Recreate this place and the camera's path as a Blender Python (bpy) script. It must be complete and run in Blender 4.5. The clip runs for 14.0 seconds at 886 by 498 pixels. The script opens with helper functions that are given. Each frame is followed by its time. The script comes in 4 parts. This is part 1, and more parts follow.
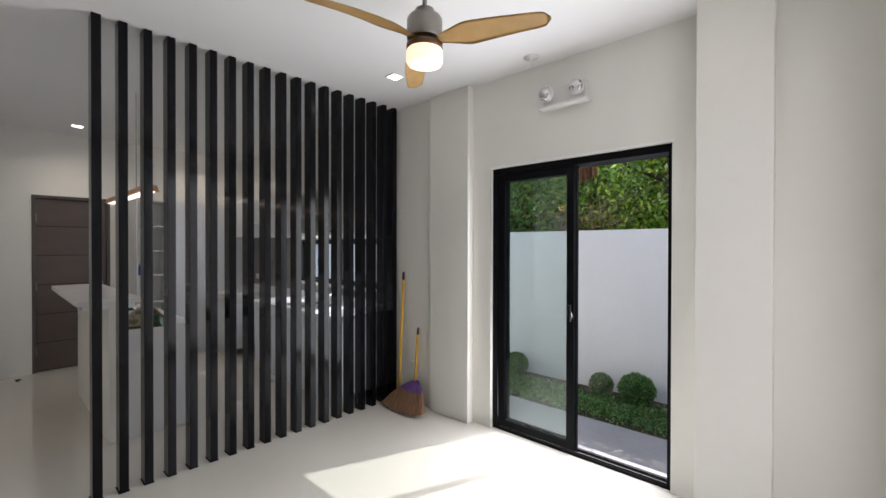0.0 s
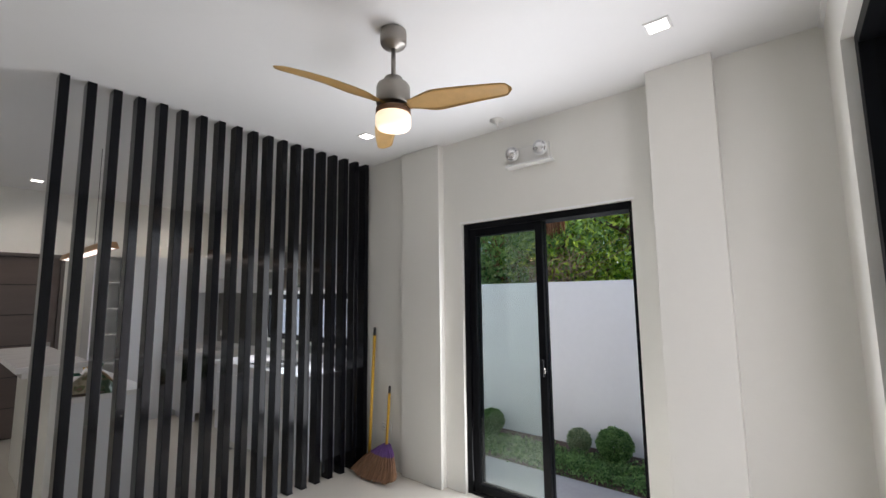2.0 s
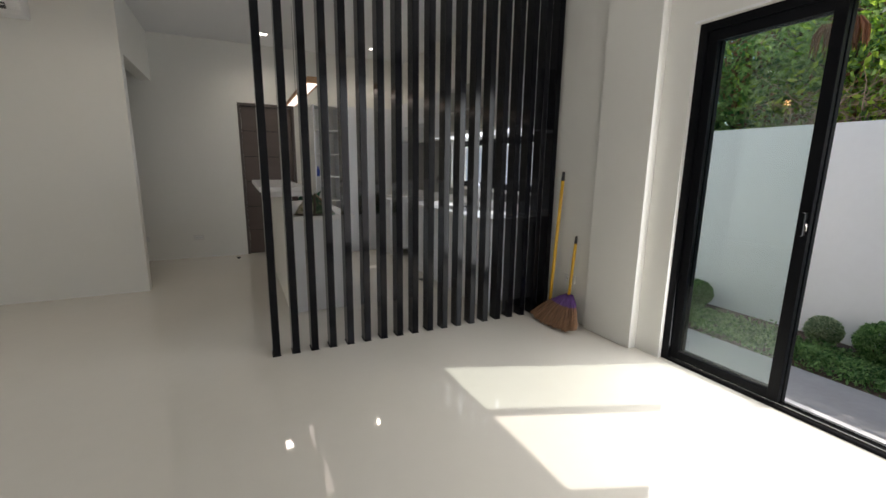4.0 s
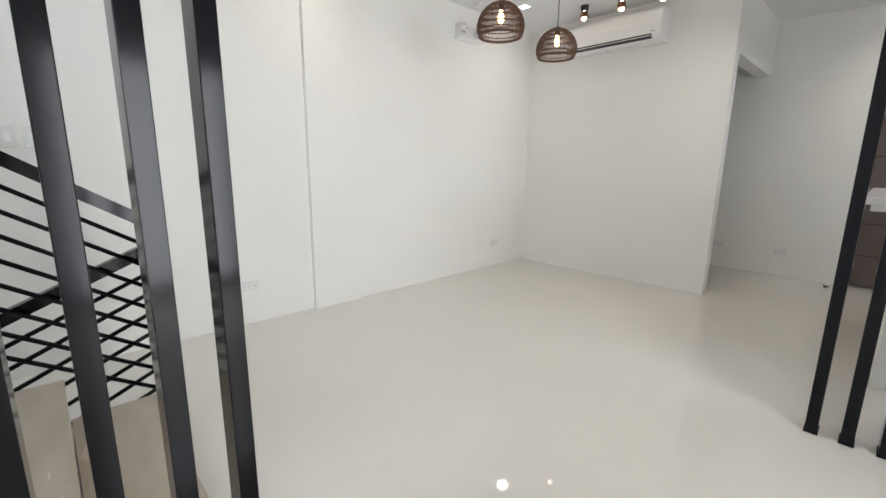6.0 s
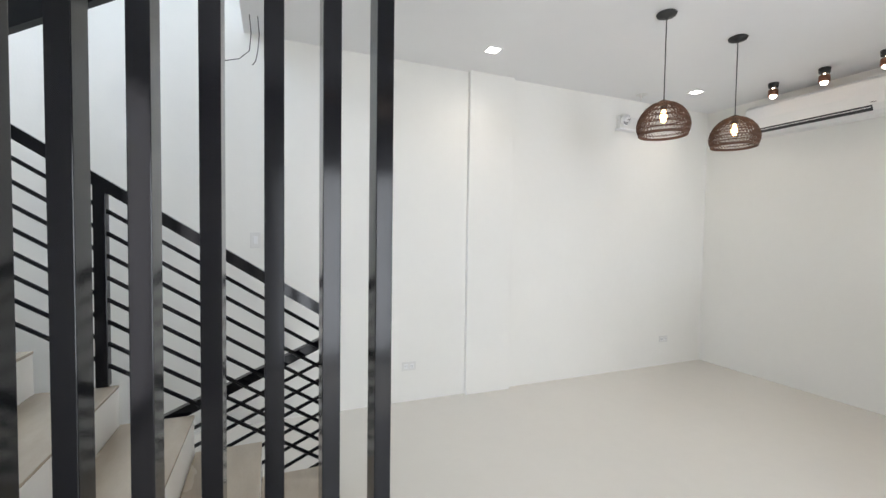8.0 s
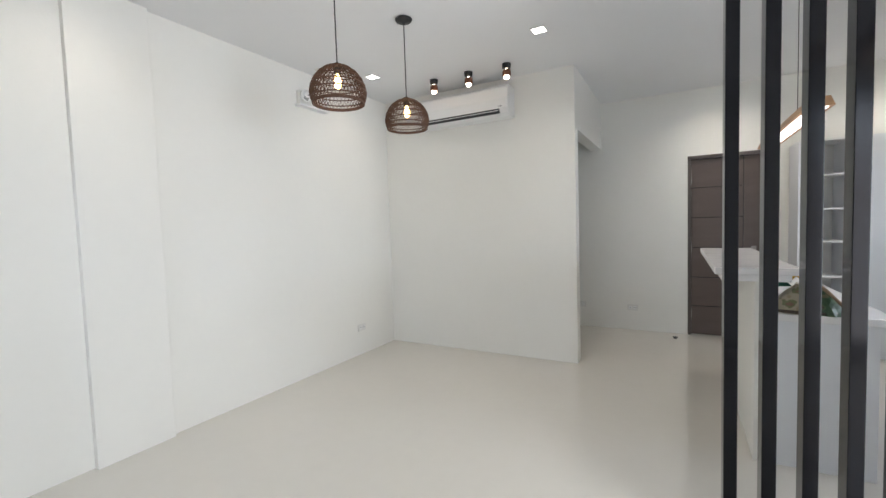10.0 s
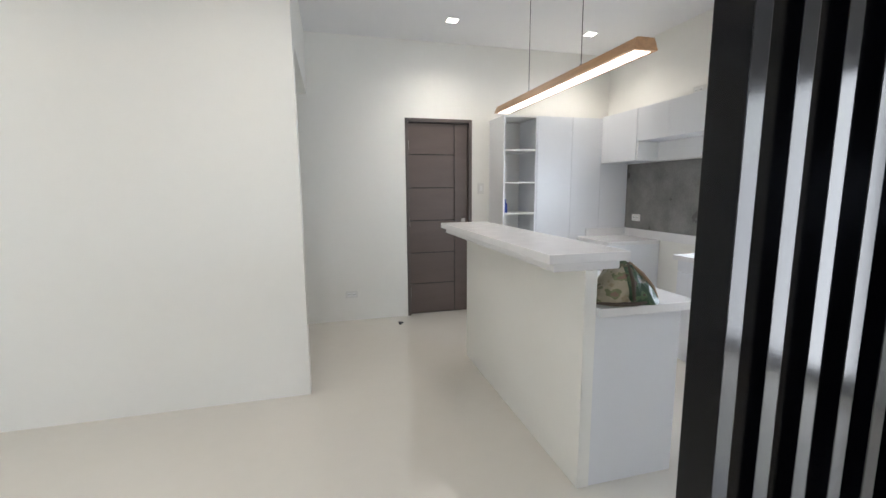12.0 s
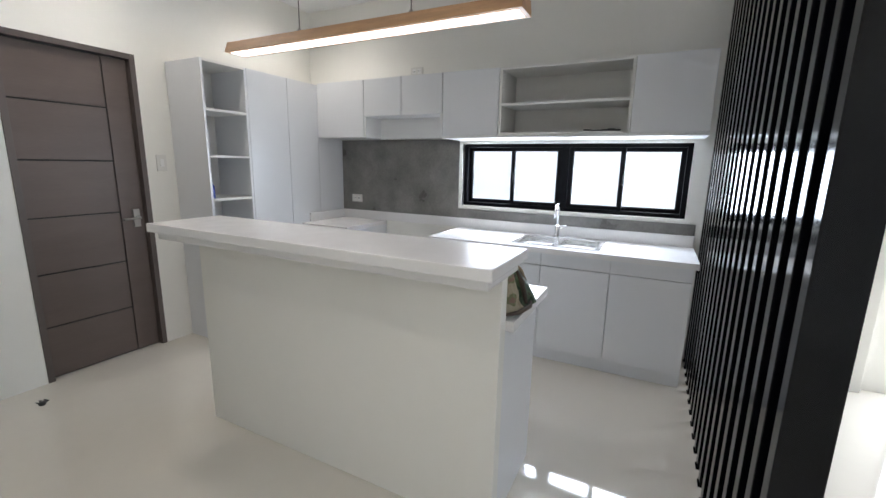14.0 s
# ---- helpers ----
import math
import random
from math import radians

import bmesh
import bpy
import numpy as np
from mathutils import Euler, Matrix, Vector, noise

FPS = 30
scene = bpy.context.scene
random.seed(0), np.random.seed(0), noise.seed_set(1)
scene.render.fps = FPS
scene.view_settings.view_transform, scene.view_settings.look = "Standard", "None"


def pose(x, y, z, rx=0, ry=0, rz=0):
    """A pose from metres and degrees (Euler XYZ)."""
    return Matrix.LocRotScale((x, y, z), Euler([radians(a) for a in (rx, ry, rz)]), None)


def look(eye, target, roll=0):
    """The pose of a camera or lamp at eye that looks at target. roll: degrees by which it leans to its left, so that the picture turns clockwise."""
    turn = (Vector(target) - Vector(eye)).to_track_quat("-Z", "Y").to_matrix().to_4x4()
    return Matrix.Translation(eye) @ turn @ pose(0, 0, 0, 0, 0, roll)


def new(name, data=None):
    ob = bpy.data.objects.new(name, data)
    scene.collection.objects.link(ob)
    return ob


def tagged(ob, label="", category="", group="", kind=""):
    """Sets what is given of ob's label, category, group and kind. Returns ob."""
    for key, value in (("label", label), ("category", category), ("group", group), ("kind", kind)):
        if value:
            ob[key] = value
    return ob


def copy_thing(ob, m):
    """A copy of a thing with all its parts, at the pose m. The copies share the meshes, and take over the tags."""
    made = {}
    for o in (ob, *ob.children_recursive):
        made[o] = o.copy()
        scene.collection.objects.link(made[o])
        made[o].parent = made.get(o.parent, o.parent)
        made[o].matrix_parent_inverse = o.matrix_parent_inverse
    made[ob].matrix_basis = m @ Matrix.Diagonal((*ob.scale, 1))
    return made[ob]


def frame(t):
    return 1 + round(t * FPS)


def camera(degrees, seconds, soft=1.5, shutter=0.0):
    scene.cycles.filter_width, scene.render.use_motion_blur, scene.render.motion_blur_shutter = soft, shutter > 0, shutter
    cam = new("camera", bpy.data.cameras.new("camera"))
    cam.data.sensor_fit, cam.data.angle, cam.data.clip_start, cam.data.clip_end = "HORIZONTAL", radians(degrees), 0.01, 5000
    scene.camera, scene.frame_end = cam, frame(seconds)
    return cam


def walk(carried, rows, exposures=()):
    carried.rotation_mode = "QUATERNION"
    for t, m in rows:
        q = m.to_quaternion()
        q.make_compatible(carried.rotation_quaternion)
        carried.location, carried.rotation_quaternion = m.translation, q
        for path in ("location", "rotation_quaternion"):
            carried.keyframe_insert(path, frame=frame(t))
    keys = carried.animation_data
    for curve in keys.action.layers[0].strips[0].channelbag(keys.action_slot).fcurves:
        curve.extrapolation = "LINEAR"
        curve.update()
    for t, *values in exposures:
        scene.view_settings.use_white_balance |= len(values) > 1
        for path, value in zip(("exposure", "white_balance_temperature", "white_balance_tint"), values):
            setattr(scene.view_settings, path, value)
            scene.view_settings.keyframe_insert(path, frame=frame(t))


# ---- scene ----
cam = camera(93.1, 14.0)
PATH = [
    (0, (0.69, 0.92, 1.517), (2.16, 2.277, 1.504), 0.1),
    (0.5, (0.695, 0.908, 1.585), (2.198, 2.206, 1.824), 0.7),
    (1, (0.664, 0.88, 1.622), (2.18, 2.124, 2.014), 0.8),
    (1.5, (0.669, 0.871, 1.619), (2.193, 2.107, 2.005), 0.3),
    (2, (0.71, 0.902, 1.556), (2.25, 2.159, 1.779), -0.7),
    (2.2, (0.737, 0.913, 1.531), (2.275, 2.186, 1.66), -0.9),
    (4.5, (1.114, 1.298, 1.277), (1.477, 3.219, 0.856), 0.9),
    (5, (1.254, 1.393, 1.277), (0.939, 3.325, 0.866), 1.3),
    (5.5, (1.250, 1.471, 1.282), (0.295, 3.179, 0.870), 1.4),
    (6, (1.202, 1.526, 1.267), (-0.213, 2.882, 0.870), 0.7),
    (6.5, (1.207, 1.533, 1.345), (-0.517, 2.477, 0.975), 0.6),
    (7, (1.264, 1.514, 1.329), (-0.610, 2.153, 1.047), 0.3),
    (7.5, (1.279, 1.516, 1.373), (-0.626, 2.099, 1.192), 0.5),
    (8, (1.271, 1.550, 1.453), (-0.580, 2.303, 1.379), 0.8),
    (8.5, (1.268, 1.607, 1.466), (-0.441, 2.646, 1.466), 0.7),
    (9, (1.221, 1.674, 1.444), (-0.278, 2.998, 1.429), 0.4),
    (9.2, (1.173, 1.700, 1.414), (-0.230, 3.125, 1.387), 0.2),
    (11.3, (0.492, 2.936, 1.386), (0.402, 4.919, 1.145), -1.2),
    (11.5, (0.423, 3.039, 1.379), (0.497, 5.021, 1.128), -0.2),
    (12, (0.267, 3.394, 1.38), (0.771, 5.309, 1.099), -0.4),
    (12.5, (0.126, 3.699, 1.389), (1.044, 5.45, 1.087), -0.0),
    (13, (0.028, 4.005, 1.360), (1.326, 5.490, 1.040), 0.1),
    (13.5, (-0.007, 4.270, 1.382), (1.567, 5.451, 1.025), 0.5),
    (14, (-0.025, 4.508, 1.417), (1.728, 5.392, 1.022), 1.1),
]
walk(cam, [(t, look(eye, target, roll)) for t, eye, target, roll in PATH],
     exposures=[(0, 0.8, 6600, 15), (2.2, 0.75, 6550, 15), (4.4, 0.65, 6900, 12), (5.0, 1.3, 6650, 14), (6.0, 1.68, 6500, 13),
                (7.5, 1.8, 6400, 13), (9.2, 1.52, 6350, 12), (11.5, 2.05, 6300, 12), (14.0, 1.8, 6250, 12)])

# ---- world, sun and exposure ----
SUN_DIR = Vector((1.60, -0.64, 2.07)).normalized()  # towards the sun
world = bpy.data.worlds.new("sky")
scene.world = world
world.use_nodes = True
wn = world.node_tree
sky = wn.nodes.new("ShaderNodeTexSky")
sky.sky_type = "NISHITA"
sky.sun_disc = False
sky.sun_elevation = math.asin(SUN_DIR.z)
sky.sun_rotation = math.atan2(SUN_DIR.x, SUN_DIR.y)
wn.links.new(sky.outputs[0], wn.nodes["Background"].inputs[0])
wn.nodes["Background"].inputs[1].default_value = 0.15
sun = bpy.data.lights.new("sun", "SUN")
sun.energy, sun.angle, sun.color = 2.7, radians(0.5), (1.0, 0.965, 0.93)
new("sun", sun).matrix_world = look(SUN_DIR * 20, (0, 0, 0))


def area_lamp(name, eye, target, sx, sy, power, color):
    data = bpy.data.lights.new(name, "AREA")
    data.shape, data.size, data.size_y, data.energy, data.color = "RECTANGLE", sx, sy, power, color
    ob = new(name, data)
    ob.matrix_world = look(eye, target)
    return ob


# daylight that comes in by the openings
area_lamp("daylight_door", (3.545, 2.32, 1.10), (0, 2.32, 1.0), 1.27, 2.0, 30, (0.92, 0.965, 1.0))
area_lamp("daylight_window", (3.62, 5.2, 1.33), (0, 5.2, 1.1), 1.7, 0.5, 18, (0.82, 0.90, 1.0))
area_lamp("daylight_south", (2.54, 0.645, 1.3), (2.3, 3, 1.2), 0.7, 2.3, 7, (0.97, 0.95, 0.98))
area_lamp("daylight_stairwell", (-1.0, -0.9, 4.3), (-1.2, 1.2, 1.5), 1.6, 1.2, 17, (0.80, 0.90, 1.0))


# ---- materials ----
def material(name, color, rough=0.5, metal=0.0, spread=0.06, scale=3.0, bump=0.0, bump_scale=80.0, coat=0.0, spec=0.5,
             stretch=(1, 1, 1), rough_spread=0.08, rand=0.0):
    m = bpy.data.materials.new(name)
    m.use_nodes = True
    n, l = m.node_tree.nodes, m.node_tree.links
    b = n["Principled BSDF"]
    b.inputs["Metallic"].default_value = metal
    b.inputs["Coat Weight"].default_value = coat
    b.inputs["Coat Roughness"].default_value = 0.05
    b.inputs["Specular IOR Level"].default_value = spec
    tc = n.new("ShaderNodeTexCoord")
    mp = n.new("ShaderNodeMapping")
    mp.inputs["Scale"].default_value = stretch
    l.new(tc.outputs["Object"], mp.inputs[0])
    big, fine = n.new("ShaderNodeTexNoise"), n.new("ShaderNodeTexNoise")
    big.inputs["Scale"].default_value, fine.inputs["Scale"].default_value = scale, scale * 14
    big.inputs["Detail"].default_value, fine.inputs["Detail"].default_value = 4, 5
    l.new(mp.outputs[0], big.inputs[0])
    l.new(mp.outputs[0], fine.inputs[0])
    both = n.new("ShaderNodeMath")
    both.operation = "MULTIPLY_ADD"
    both.inputs[1].default_value = 0.35
    l.new(fine.outputs[0], both.inputs[0])
    l.new(big.outputs[0], both.inputs[2])
    ramp = n.new("ShaderNodeMapRange")
    ramp.inputs[1].default_value, ramp.inputs[2].default_value = 0.4, 0.95
    ramp.inputs[3].default_value, ramp.inputs[4].default_value = 1 - spread, 1 + spread
    l.new(both.outputs[0], ramp.inputs[0])
    last = ramp.outputs[0]
    if rand:
        info, rr, mul = n.new("ShaderNodeObjectInfo"), n.new("ShaderNodeMapRange"), n.new("ShaderNodeMath")
        rr.inputs[3].default_value, rr.inputs[4].default_value = 1 - rand, 1 + rand
        mul.operation = "MULTIPLY"
        l.new(info.outputs["Random"], rr.inputs[0])
        l.new(rr.outputs[0], mul.inputs[0])
        l.new(last, mul.inputs[1])
        last = mul.outputs[0]
    sc = n.new("ShaderNodeVectorMath")
    sc.operation = "SCALE"
    sc.inputs[0].default_value = color
    l.new(last, sc.inputs["Scale"])
    l.new(sc.outputs[0], b.inputs["Base Color"])
    rg = n.new("ShaderNodeMapRange")
    rg.inputs[1].default_value, rg.inputs[2].default_value = 0.3, 0.7
    rg.inputs[3].default_value, rg.inputs[4].default_value = max(0.02, rough * (1 - rough_spread)), min(1, rough * (1 + rough_spread))
    l.new(big.outputs[0], rg.inputs[0])
    l.new(rg.outputs[0], b.inputs["Roughness"])
    if bump:
        bn, bt = n.new("ShaderNodeBump"), n.new("ShaderNodeTexNoise")
        bt.inputs["Scale"].default_value, bt.inputs["Detail"].default_value = bump_scale, 3
        bn.inputs["Strength"].default_value, bn.inputs["Distance"].default_value = bump, 0.002
        l.new(mp.outputs[0], bt.inputs[0])
        l.new(bt.outputs[0], bn.inputs["Height"])
        l.new(bn.outputs[0], b.inputs["Normal"])
    return m


def glow(name, color, strength):
    m = bpy.data.materials.new(name)
    m.use_nodes = True
    b = m.node_tree.nodes["Principled BSDF"]
    b.inputs["Base Color"].default_value = (0.8, 0.8, 0.8, 1)
    b.inputs["Emission Color"].default_value = (*color, 1)
    b.inputs["Emission Strength"].default_value = strength
    return m


def pane_glass(name, tint):
    """Flat clear glass: straight through, with a mirror image that grows towards grazing."""
    m = bpy.data.materials.new(name)
    m.use_nodes = True
    n, l = m.node_tree.nodes, m.node_tree.links
    n.remove(n["Principled BSDF"])
    tr, gl, lw, pw, mx = (n.new("ShaderNodeBsdfTransparent"), n.new("ShaderNodeBsdfGlossy"), n.new("ShaderNodeLayerWeight"),
                          n.new("ShaderNodeMath"), n.new("ShaderNodeMixShader"))
    tr.inputs[0].default_value = (*tint, 1)
    gl.inputs["Roughness"].default_value = 0.015
    lw.inputs[0].default_value = 0.5
    pw.operation = "POWER"
    pw.inputs[1].default_value = 4.0
    ad = n.new("ShaderNodeMath")
    ad.operation = "MULTIPLY_ADD"
    ad.inputs[1].default_value, ad.inputs[2].default_value = 0.6, 0.05
    l.new(lw.outputs["Facing"], pw.inputs[0])
    l.new(pw.outputs[0], ad.inputs[0])
    l.new(ad.outputs[0], mx.inputs[0])
    l.new(tr.outputs[0], mx.inputs[1])
    l.new(gl.outputs[0], mx.inputs[2])
    l.new(mx.outputs[0], n["Material Output"].inputs[0])
    return m


def leaf_material(name, dark, light):
    m = bpy.data.materials.new(name)
    m.use_nodes = True
    n, l = m.node_tree.nodes, m.node_tree.links
    b = n["Principled BSDF"]
    geo, mix = n.new("ShaderNodeNewGeometry"), n.new("ShaderNodeMix")
    mix.data_type = "RGBA"
    mix.inputs[6].default_value, mix.inputs[7].default_value = (*dark, 1), (*light, 1)
    l.new(geo.outputs["Random Per Island"], mix.inputs[0])
    l.new(mix.outputs[2], b.inputs["Base Color"])
    b.inputs["Roughness"].default_value = 0.45
    tr, add, out = n.new("ShaderNodeBsdfTranslucent"), n.new("ShaderNodeMixShader"), n["Material Output"]
    l.new(mix.outputs[2], tr.inputs[0])
    add.inputs[0].default_value = 0.72
    l.new(b.outputs[0], add.inputs[1])
    l.new(tr.outputs[0], add.inputs[2])
    l.new(add.outputs[0], out.inputs[0])
    return m


WALL = material("wall_paint", (0.79, 0.78, 0.735), 0.6, spread=0.02, scale=1.2, bump=0.25, bump_scale=60)
CEIL = material("ceiling_paint", (0.78, 0.782, 0.785), 0.7, spread=0.015, scale=1.0, bump=0.15, bump_scale=50)
FLOOR = material("polished_floor", (0.65, 0.616, 0.55), 0.04, spread=0.03, scale=0.9, coat=0.0, spec=1.0, bump=0.02, bump_scale=4, rough_spread=0.3)
BLACK = material("black_powder_coat", (0.0025, 0.0028, 0.0045), 0.13, spec=0.2, spread=0.25, scale=2.0, bump=0.02, bump_scale=30, rough_spread=0.2)
FRAME = material("black_aluminium", (0.004, 0.0045, 0.006), 0.5, spec=0.12, spread=0.15, scale=4)
DOORM = material("brown_laminate", (0.105, 0.078, 0.068), 0.45, spread=0.12, scale=1.5, stretch=(1, 1, 6), bump=0.1, bump_scale=90)
GROOVE = material("dark_groove", (0.012, 0.010, 0.009), 0.6)
DFRAME = material("brown_steel_jamb", (0.10, 0.082, 0.075), 0.4, spread=0.06)
CAB = material("pale_grey_laminate", (0.70, 0.71, 0.73), 0.3, spread=0.015, scale=1.5, bump=0.03, bump_scale=30)
CABIN = material("cabinet_interior", (0.74, 0.73, 0.70), 0.5, spread=0.02)
STONE = material("white_quartz", (0.78, 0.77, 0.765), 0.24, spread=0.02, scale=9, rough_spread=0.08)
SPLASH = material("grey_concrete_tile", (0.17, 0.165, 0.155), 0.35, spread=0.42, scale=4.5, bump=0.2, bump_scale=25, rough_spread=0.3)
STEEL = material("stainless_steel", (0.62, 0.62, 0.62), 0.22, metal=1.0, spread=0.06, scale=8, stretch=(1, 8, 1))
CHROME = material("chrome", (0.8, 0.8, 0.82), 0.06, metal=1.0, spread=0.02)
SILVER = material("silvered_lens", (0.74, 0.74, 0.75), 0.28, metal=0.7, spread=0.04, scale=30)
NICKEL = material("brushed_nickel", (0.33, 0.31, 0.285), 0.38, metal=1.0, spread=0.05, scale=6, bump=0.05, bump_scale=200)
OAK = material("oak_wood", (0.50, 0.29, 0.15), 0.5, spread=0.28, scale=5, stretch=(6, 0.7, 6), bump=0.15, bump_scale=60)
BLADE = material("pale_ash_wood", (0.62, 0.42, 0.18), 0.42, spread=0.10, scale=6, stretch=(2, 2, 6), bump=0.05)
RATTAN = material("dark_rattan", (0.105, 0.052, 0.030), 0.6, spread=0.35, scale=25, bump=0.3, bump_scale=300)
CORD = material("black_cord", (0.02, 0.02, 0.02), 0.6)
PLASTIC = material("white_plastic", (0.78, 0.78, 0.77), 0.3, spread=0.015, scale=4)
IVORY = material("ivory_plastic", (0.70, 0.69, 0.66), 0.35, spread=0.02, scale=6)
DARK = material("dark_slot", (0.03, 0.03, 0.032), 0.5)
TREAD = material("tread_tile", (0.44, 0.375, 0.295), 0.22, spread=0.10, scale=3, stretch=(1, 4, 1), rough_spread=0.3)
RISER = material("white_riser", (0.86, 0.85, 0.81), 0.4, spread=0.02)
COPPER = material("copper_brown", (0.20, 0.085, 0.05), 0.4, metal=0.6, spread=0.1, scale=10)
YELLOW = material("yellow_plastic", (0.72, 0.42, 0.04), 0.35, spread=0.05, scale=12)
PURPLE = material("purple_binding", (0.12, 0.05, 0.22), 0.6, spread=0.2, scale=30, bump=0.3, bump_scale=200)
REED = material("brown_reed_fibre", (0.20, 0.105, 0.055), 0.8, spread=0.45, scale=10, stretch=(1, 14, 1.0), bump=0.6, bump_scale=120)
SACK = material("kraft_sack", (0.24, 0.165, 0.10), 0.75, spread=0.18, scale=9, bump=0.4, bump_scale=30)
SACKIN = material("sack_shadow_side", (0.07, 0.05, 0.035), 0.8, spread=0.3, scale=12)
GREEN = material("dark_green_plastic", (0.01, 0.12, 0.07), 0.4, spread=0.15, scale=10)
CONCRETE = material("path_concrete", (0.36, 0.35, 0.34), 0.85, spread=0.14, scale=1.7, bump=0.5, bump_scale=60)
SOIL = material("soil", (0.09, 0.06, 0.04), 0.95, spread=0.4, scale=9, bump=0.8, bump_scale=40)
GARDENWALL = material("white_garden_wall_paint", (0.86, 0.86, 0.865), 0.75, spread=0.035, scale=1.1, bump=0.35, bump_scale=35)
BARK = material("bark", (0.11, 0.07, 0.05), 0.9, spread=0.4, scale=8, bump=0.8, bump_scale=30)
LEAF = leaf_material("leaves", (0.06, 0.18, 0.05), (0.55, 0.74, 0.25))
LEAFLIME = leaf_material("lime_leaves", (0.12, 0.28, 0.02), (0.70, 0.85, 0.14))
LEAFDARK = leaf_material("hedge_leaves", (0.05, 0.14, 0.04), (0.34, 0.54, 0.20))
LEAFPALE = leaf_material("variegated_leaves", (0.14, 0.24, 0.12), (0.58, 0.64, 0.42))
DEAD = leaf_material("dry_leaves", (0.20, 0.09, 0.05), (0.48, 0.27, 0.15))
GLASS_TINT = pane_glass("green_tinted_glass", (0.90, 0.955, 0.945))
GLASS = pane_glass("clear_glass", (0.98, 0.99, 0.99))
LAMP_WHITE = glow("lamp_daylight", (1.0, 0.95, 0.87), 4)
LAMP_WARM = glow("lamp_warm", (1.0, 0.80, 0.52), 7)
LAMP_FAN = glow("fan_diffuser", (1.0, 0.74, 0.48), 0.6)
LAMP_BULB = glow("bulb_filament", (1.0, 0.50, 0.15), 9)
LAMP_SPOT = glow("spot_bulb", (1.0, 0.82, 0.62), 4)
LAMP_STRIP = glow("strip_diffuser", (1.0, 0.86, 0.78), 1.1)


# ---- mesh helpers ----
def bx(bm, x0, x1, y0, y1, z0, z1, bevel=0.0):
    made = bmesh.ops.create_cube(bm, size=1)["verts"]
    for v in made:
        v.co = ((x0 + x1) / 2 + v.co.x * (x1 - x0), (y0 + y1) / 2 + v.co.y * (y1 - y0), (z0 + z1) / 2 + v.co.z * (z1 - z0))
    if bevel:
        edges = list({e for v in made for e in v.link_edges})
        bmesh.ops.bevel(bm, geom=edges, offset=bevel, segments=2, affect="EDGES", profile=0.6)


def lathe(bm, profile, center=(0, 0, 0), seg=32, matrix=None):
    """Turns a profile of (radius, height) about the upright axis."""
    rings = []
    for r, z in profile:
        ring = []
        for k in range(seg):
            a = 2 * math.pi * k / seg
            p = Vector((r * math.cos(a), r * math.sin(a), z))
            if matrix:
                p = matrix @ p
            ring.append(bm.verts.new(p + Vector(center)))
        rings.append(ring)
    for a, b in zip(rings, rings[1:]):
        for k in range(seg):
            f = bm.faces.new((a[k], a[(k + 1) % seg], b[(k + 1) % seg], b[k]))
            f.smooth = True
    for ring, flip in ((rings[0], True), (rings[-1], False)):
        if (ring[0].co - ring[seg // 2].co).length > 1e-4:
            bm.faces.new(ring[::-1] if flip else ring)


def tube(bm, points, r, seg=6, caps=True):
    """A round bar along the points; r may be a list."""
    pts = [Vector(p) for p in points]
    rs = r if isinstance(r, (list, tuple)) else [r] * len(pts)
    rings, up = [], None
    for i, p in enumerate(pts):
        d = (pts[min(i + 1, len(pts) - 1)] - pts[max(i - 1, 0)]).normalized()
        if up is None:
            up = d.orthogonal().normalized()
        up = (up - d * up.dot(d)).normalized()
        side = d.cross(up)
        rings.append([bm.verts.new(p + (up * math.cos(2 * math.pi * k / seg) + side * math.sin(2 * math.pi * k / seg)) * rs[i]) for k in range(seg)])
    for a, b in zip(rings, rings[1:]):
        for k in range(seg):
            f = bm.faces.new((a[k], a[(k + 1) % seg], b[(k + 1) % seg], b[k]))
            f.smooth = seg > 4
    if caps:
        bm.faces.new(rings[0][::-1])
        bm.faces.new(rings[-1])


def beam(bm, p, q, wide, tall):
    """A square bar from p to q in the upright plane along y."""
    p, q = Vector(p), Vector(q)
    d = (q - p).normalized()
    side = Vector((1, 0, 0)) if abs(d.x) < 0.5 else Vector((0, 1, 0))
    up = side.cross(d).normalized()
    ends = []
    for c in (p, q):
        ends.append([bm.verts.new(c + side * sx * wide / 2 + up * sz * tall / 2) for sx, sz in ((-1, -1), (1, -1), (1, 1), (-1, 1))])
    a, b = ends
    for k in range(4):
        bm.faces.new((a[k], a[(k + 1) % 4], b[(k + 1) % 4], b[k]))
    bm.faces.new(a[::-1])
    bm.faces.new(b)


def mesh(name, bm, mats, smooth=False):
    bmesh.ops.recalc_face_normals(bm, faces=bm.faces)
    me = bpy.data.meshes.new(name)
    bm.to_mesh(me)
    bm.free()
    for m in mats if isinstance(mats, (list, tuple)) else (mats,):
        me.materials.append(m)
    if smooth:
        me.polygons.foreach_set("use_smooth", [True] * len(me.polygons))
    return new(name, me)


def part(name, bm, mat, parent, label=""):
    ob = mesh(name, bm, mat)
    ob.parent = parent
    return tagged(ob, label)


def thing(name, at, label, category, group=""):
    ob = new(name)
    ob.empty_display_size = 0.1
    ob.location = at
    return tagged(ob, label, category, group)


def structure(name, boxes, mat, bevel=0.0):
    bm = bmesh.new()
    for b in boxes:
        bx(bm, *b, bevel)
    return tagged(mesh(name, bm, mat), kind="structure")


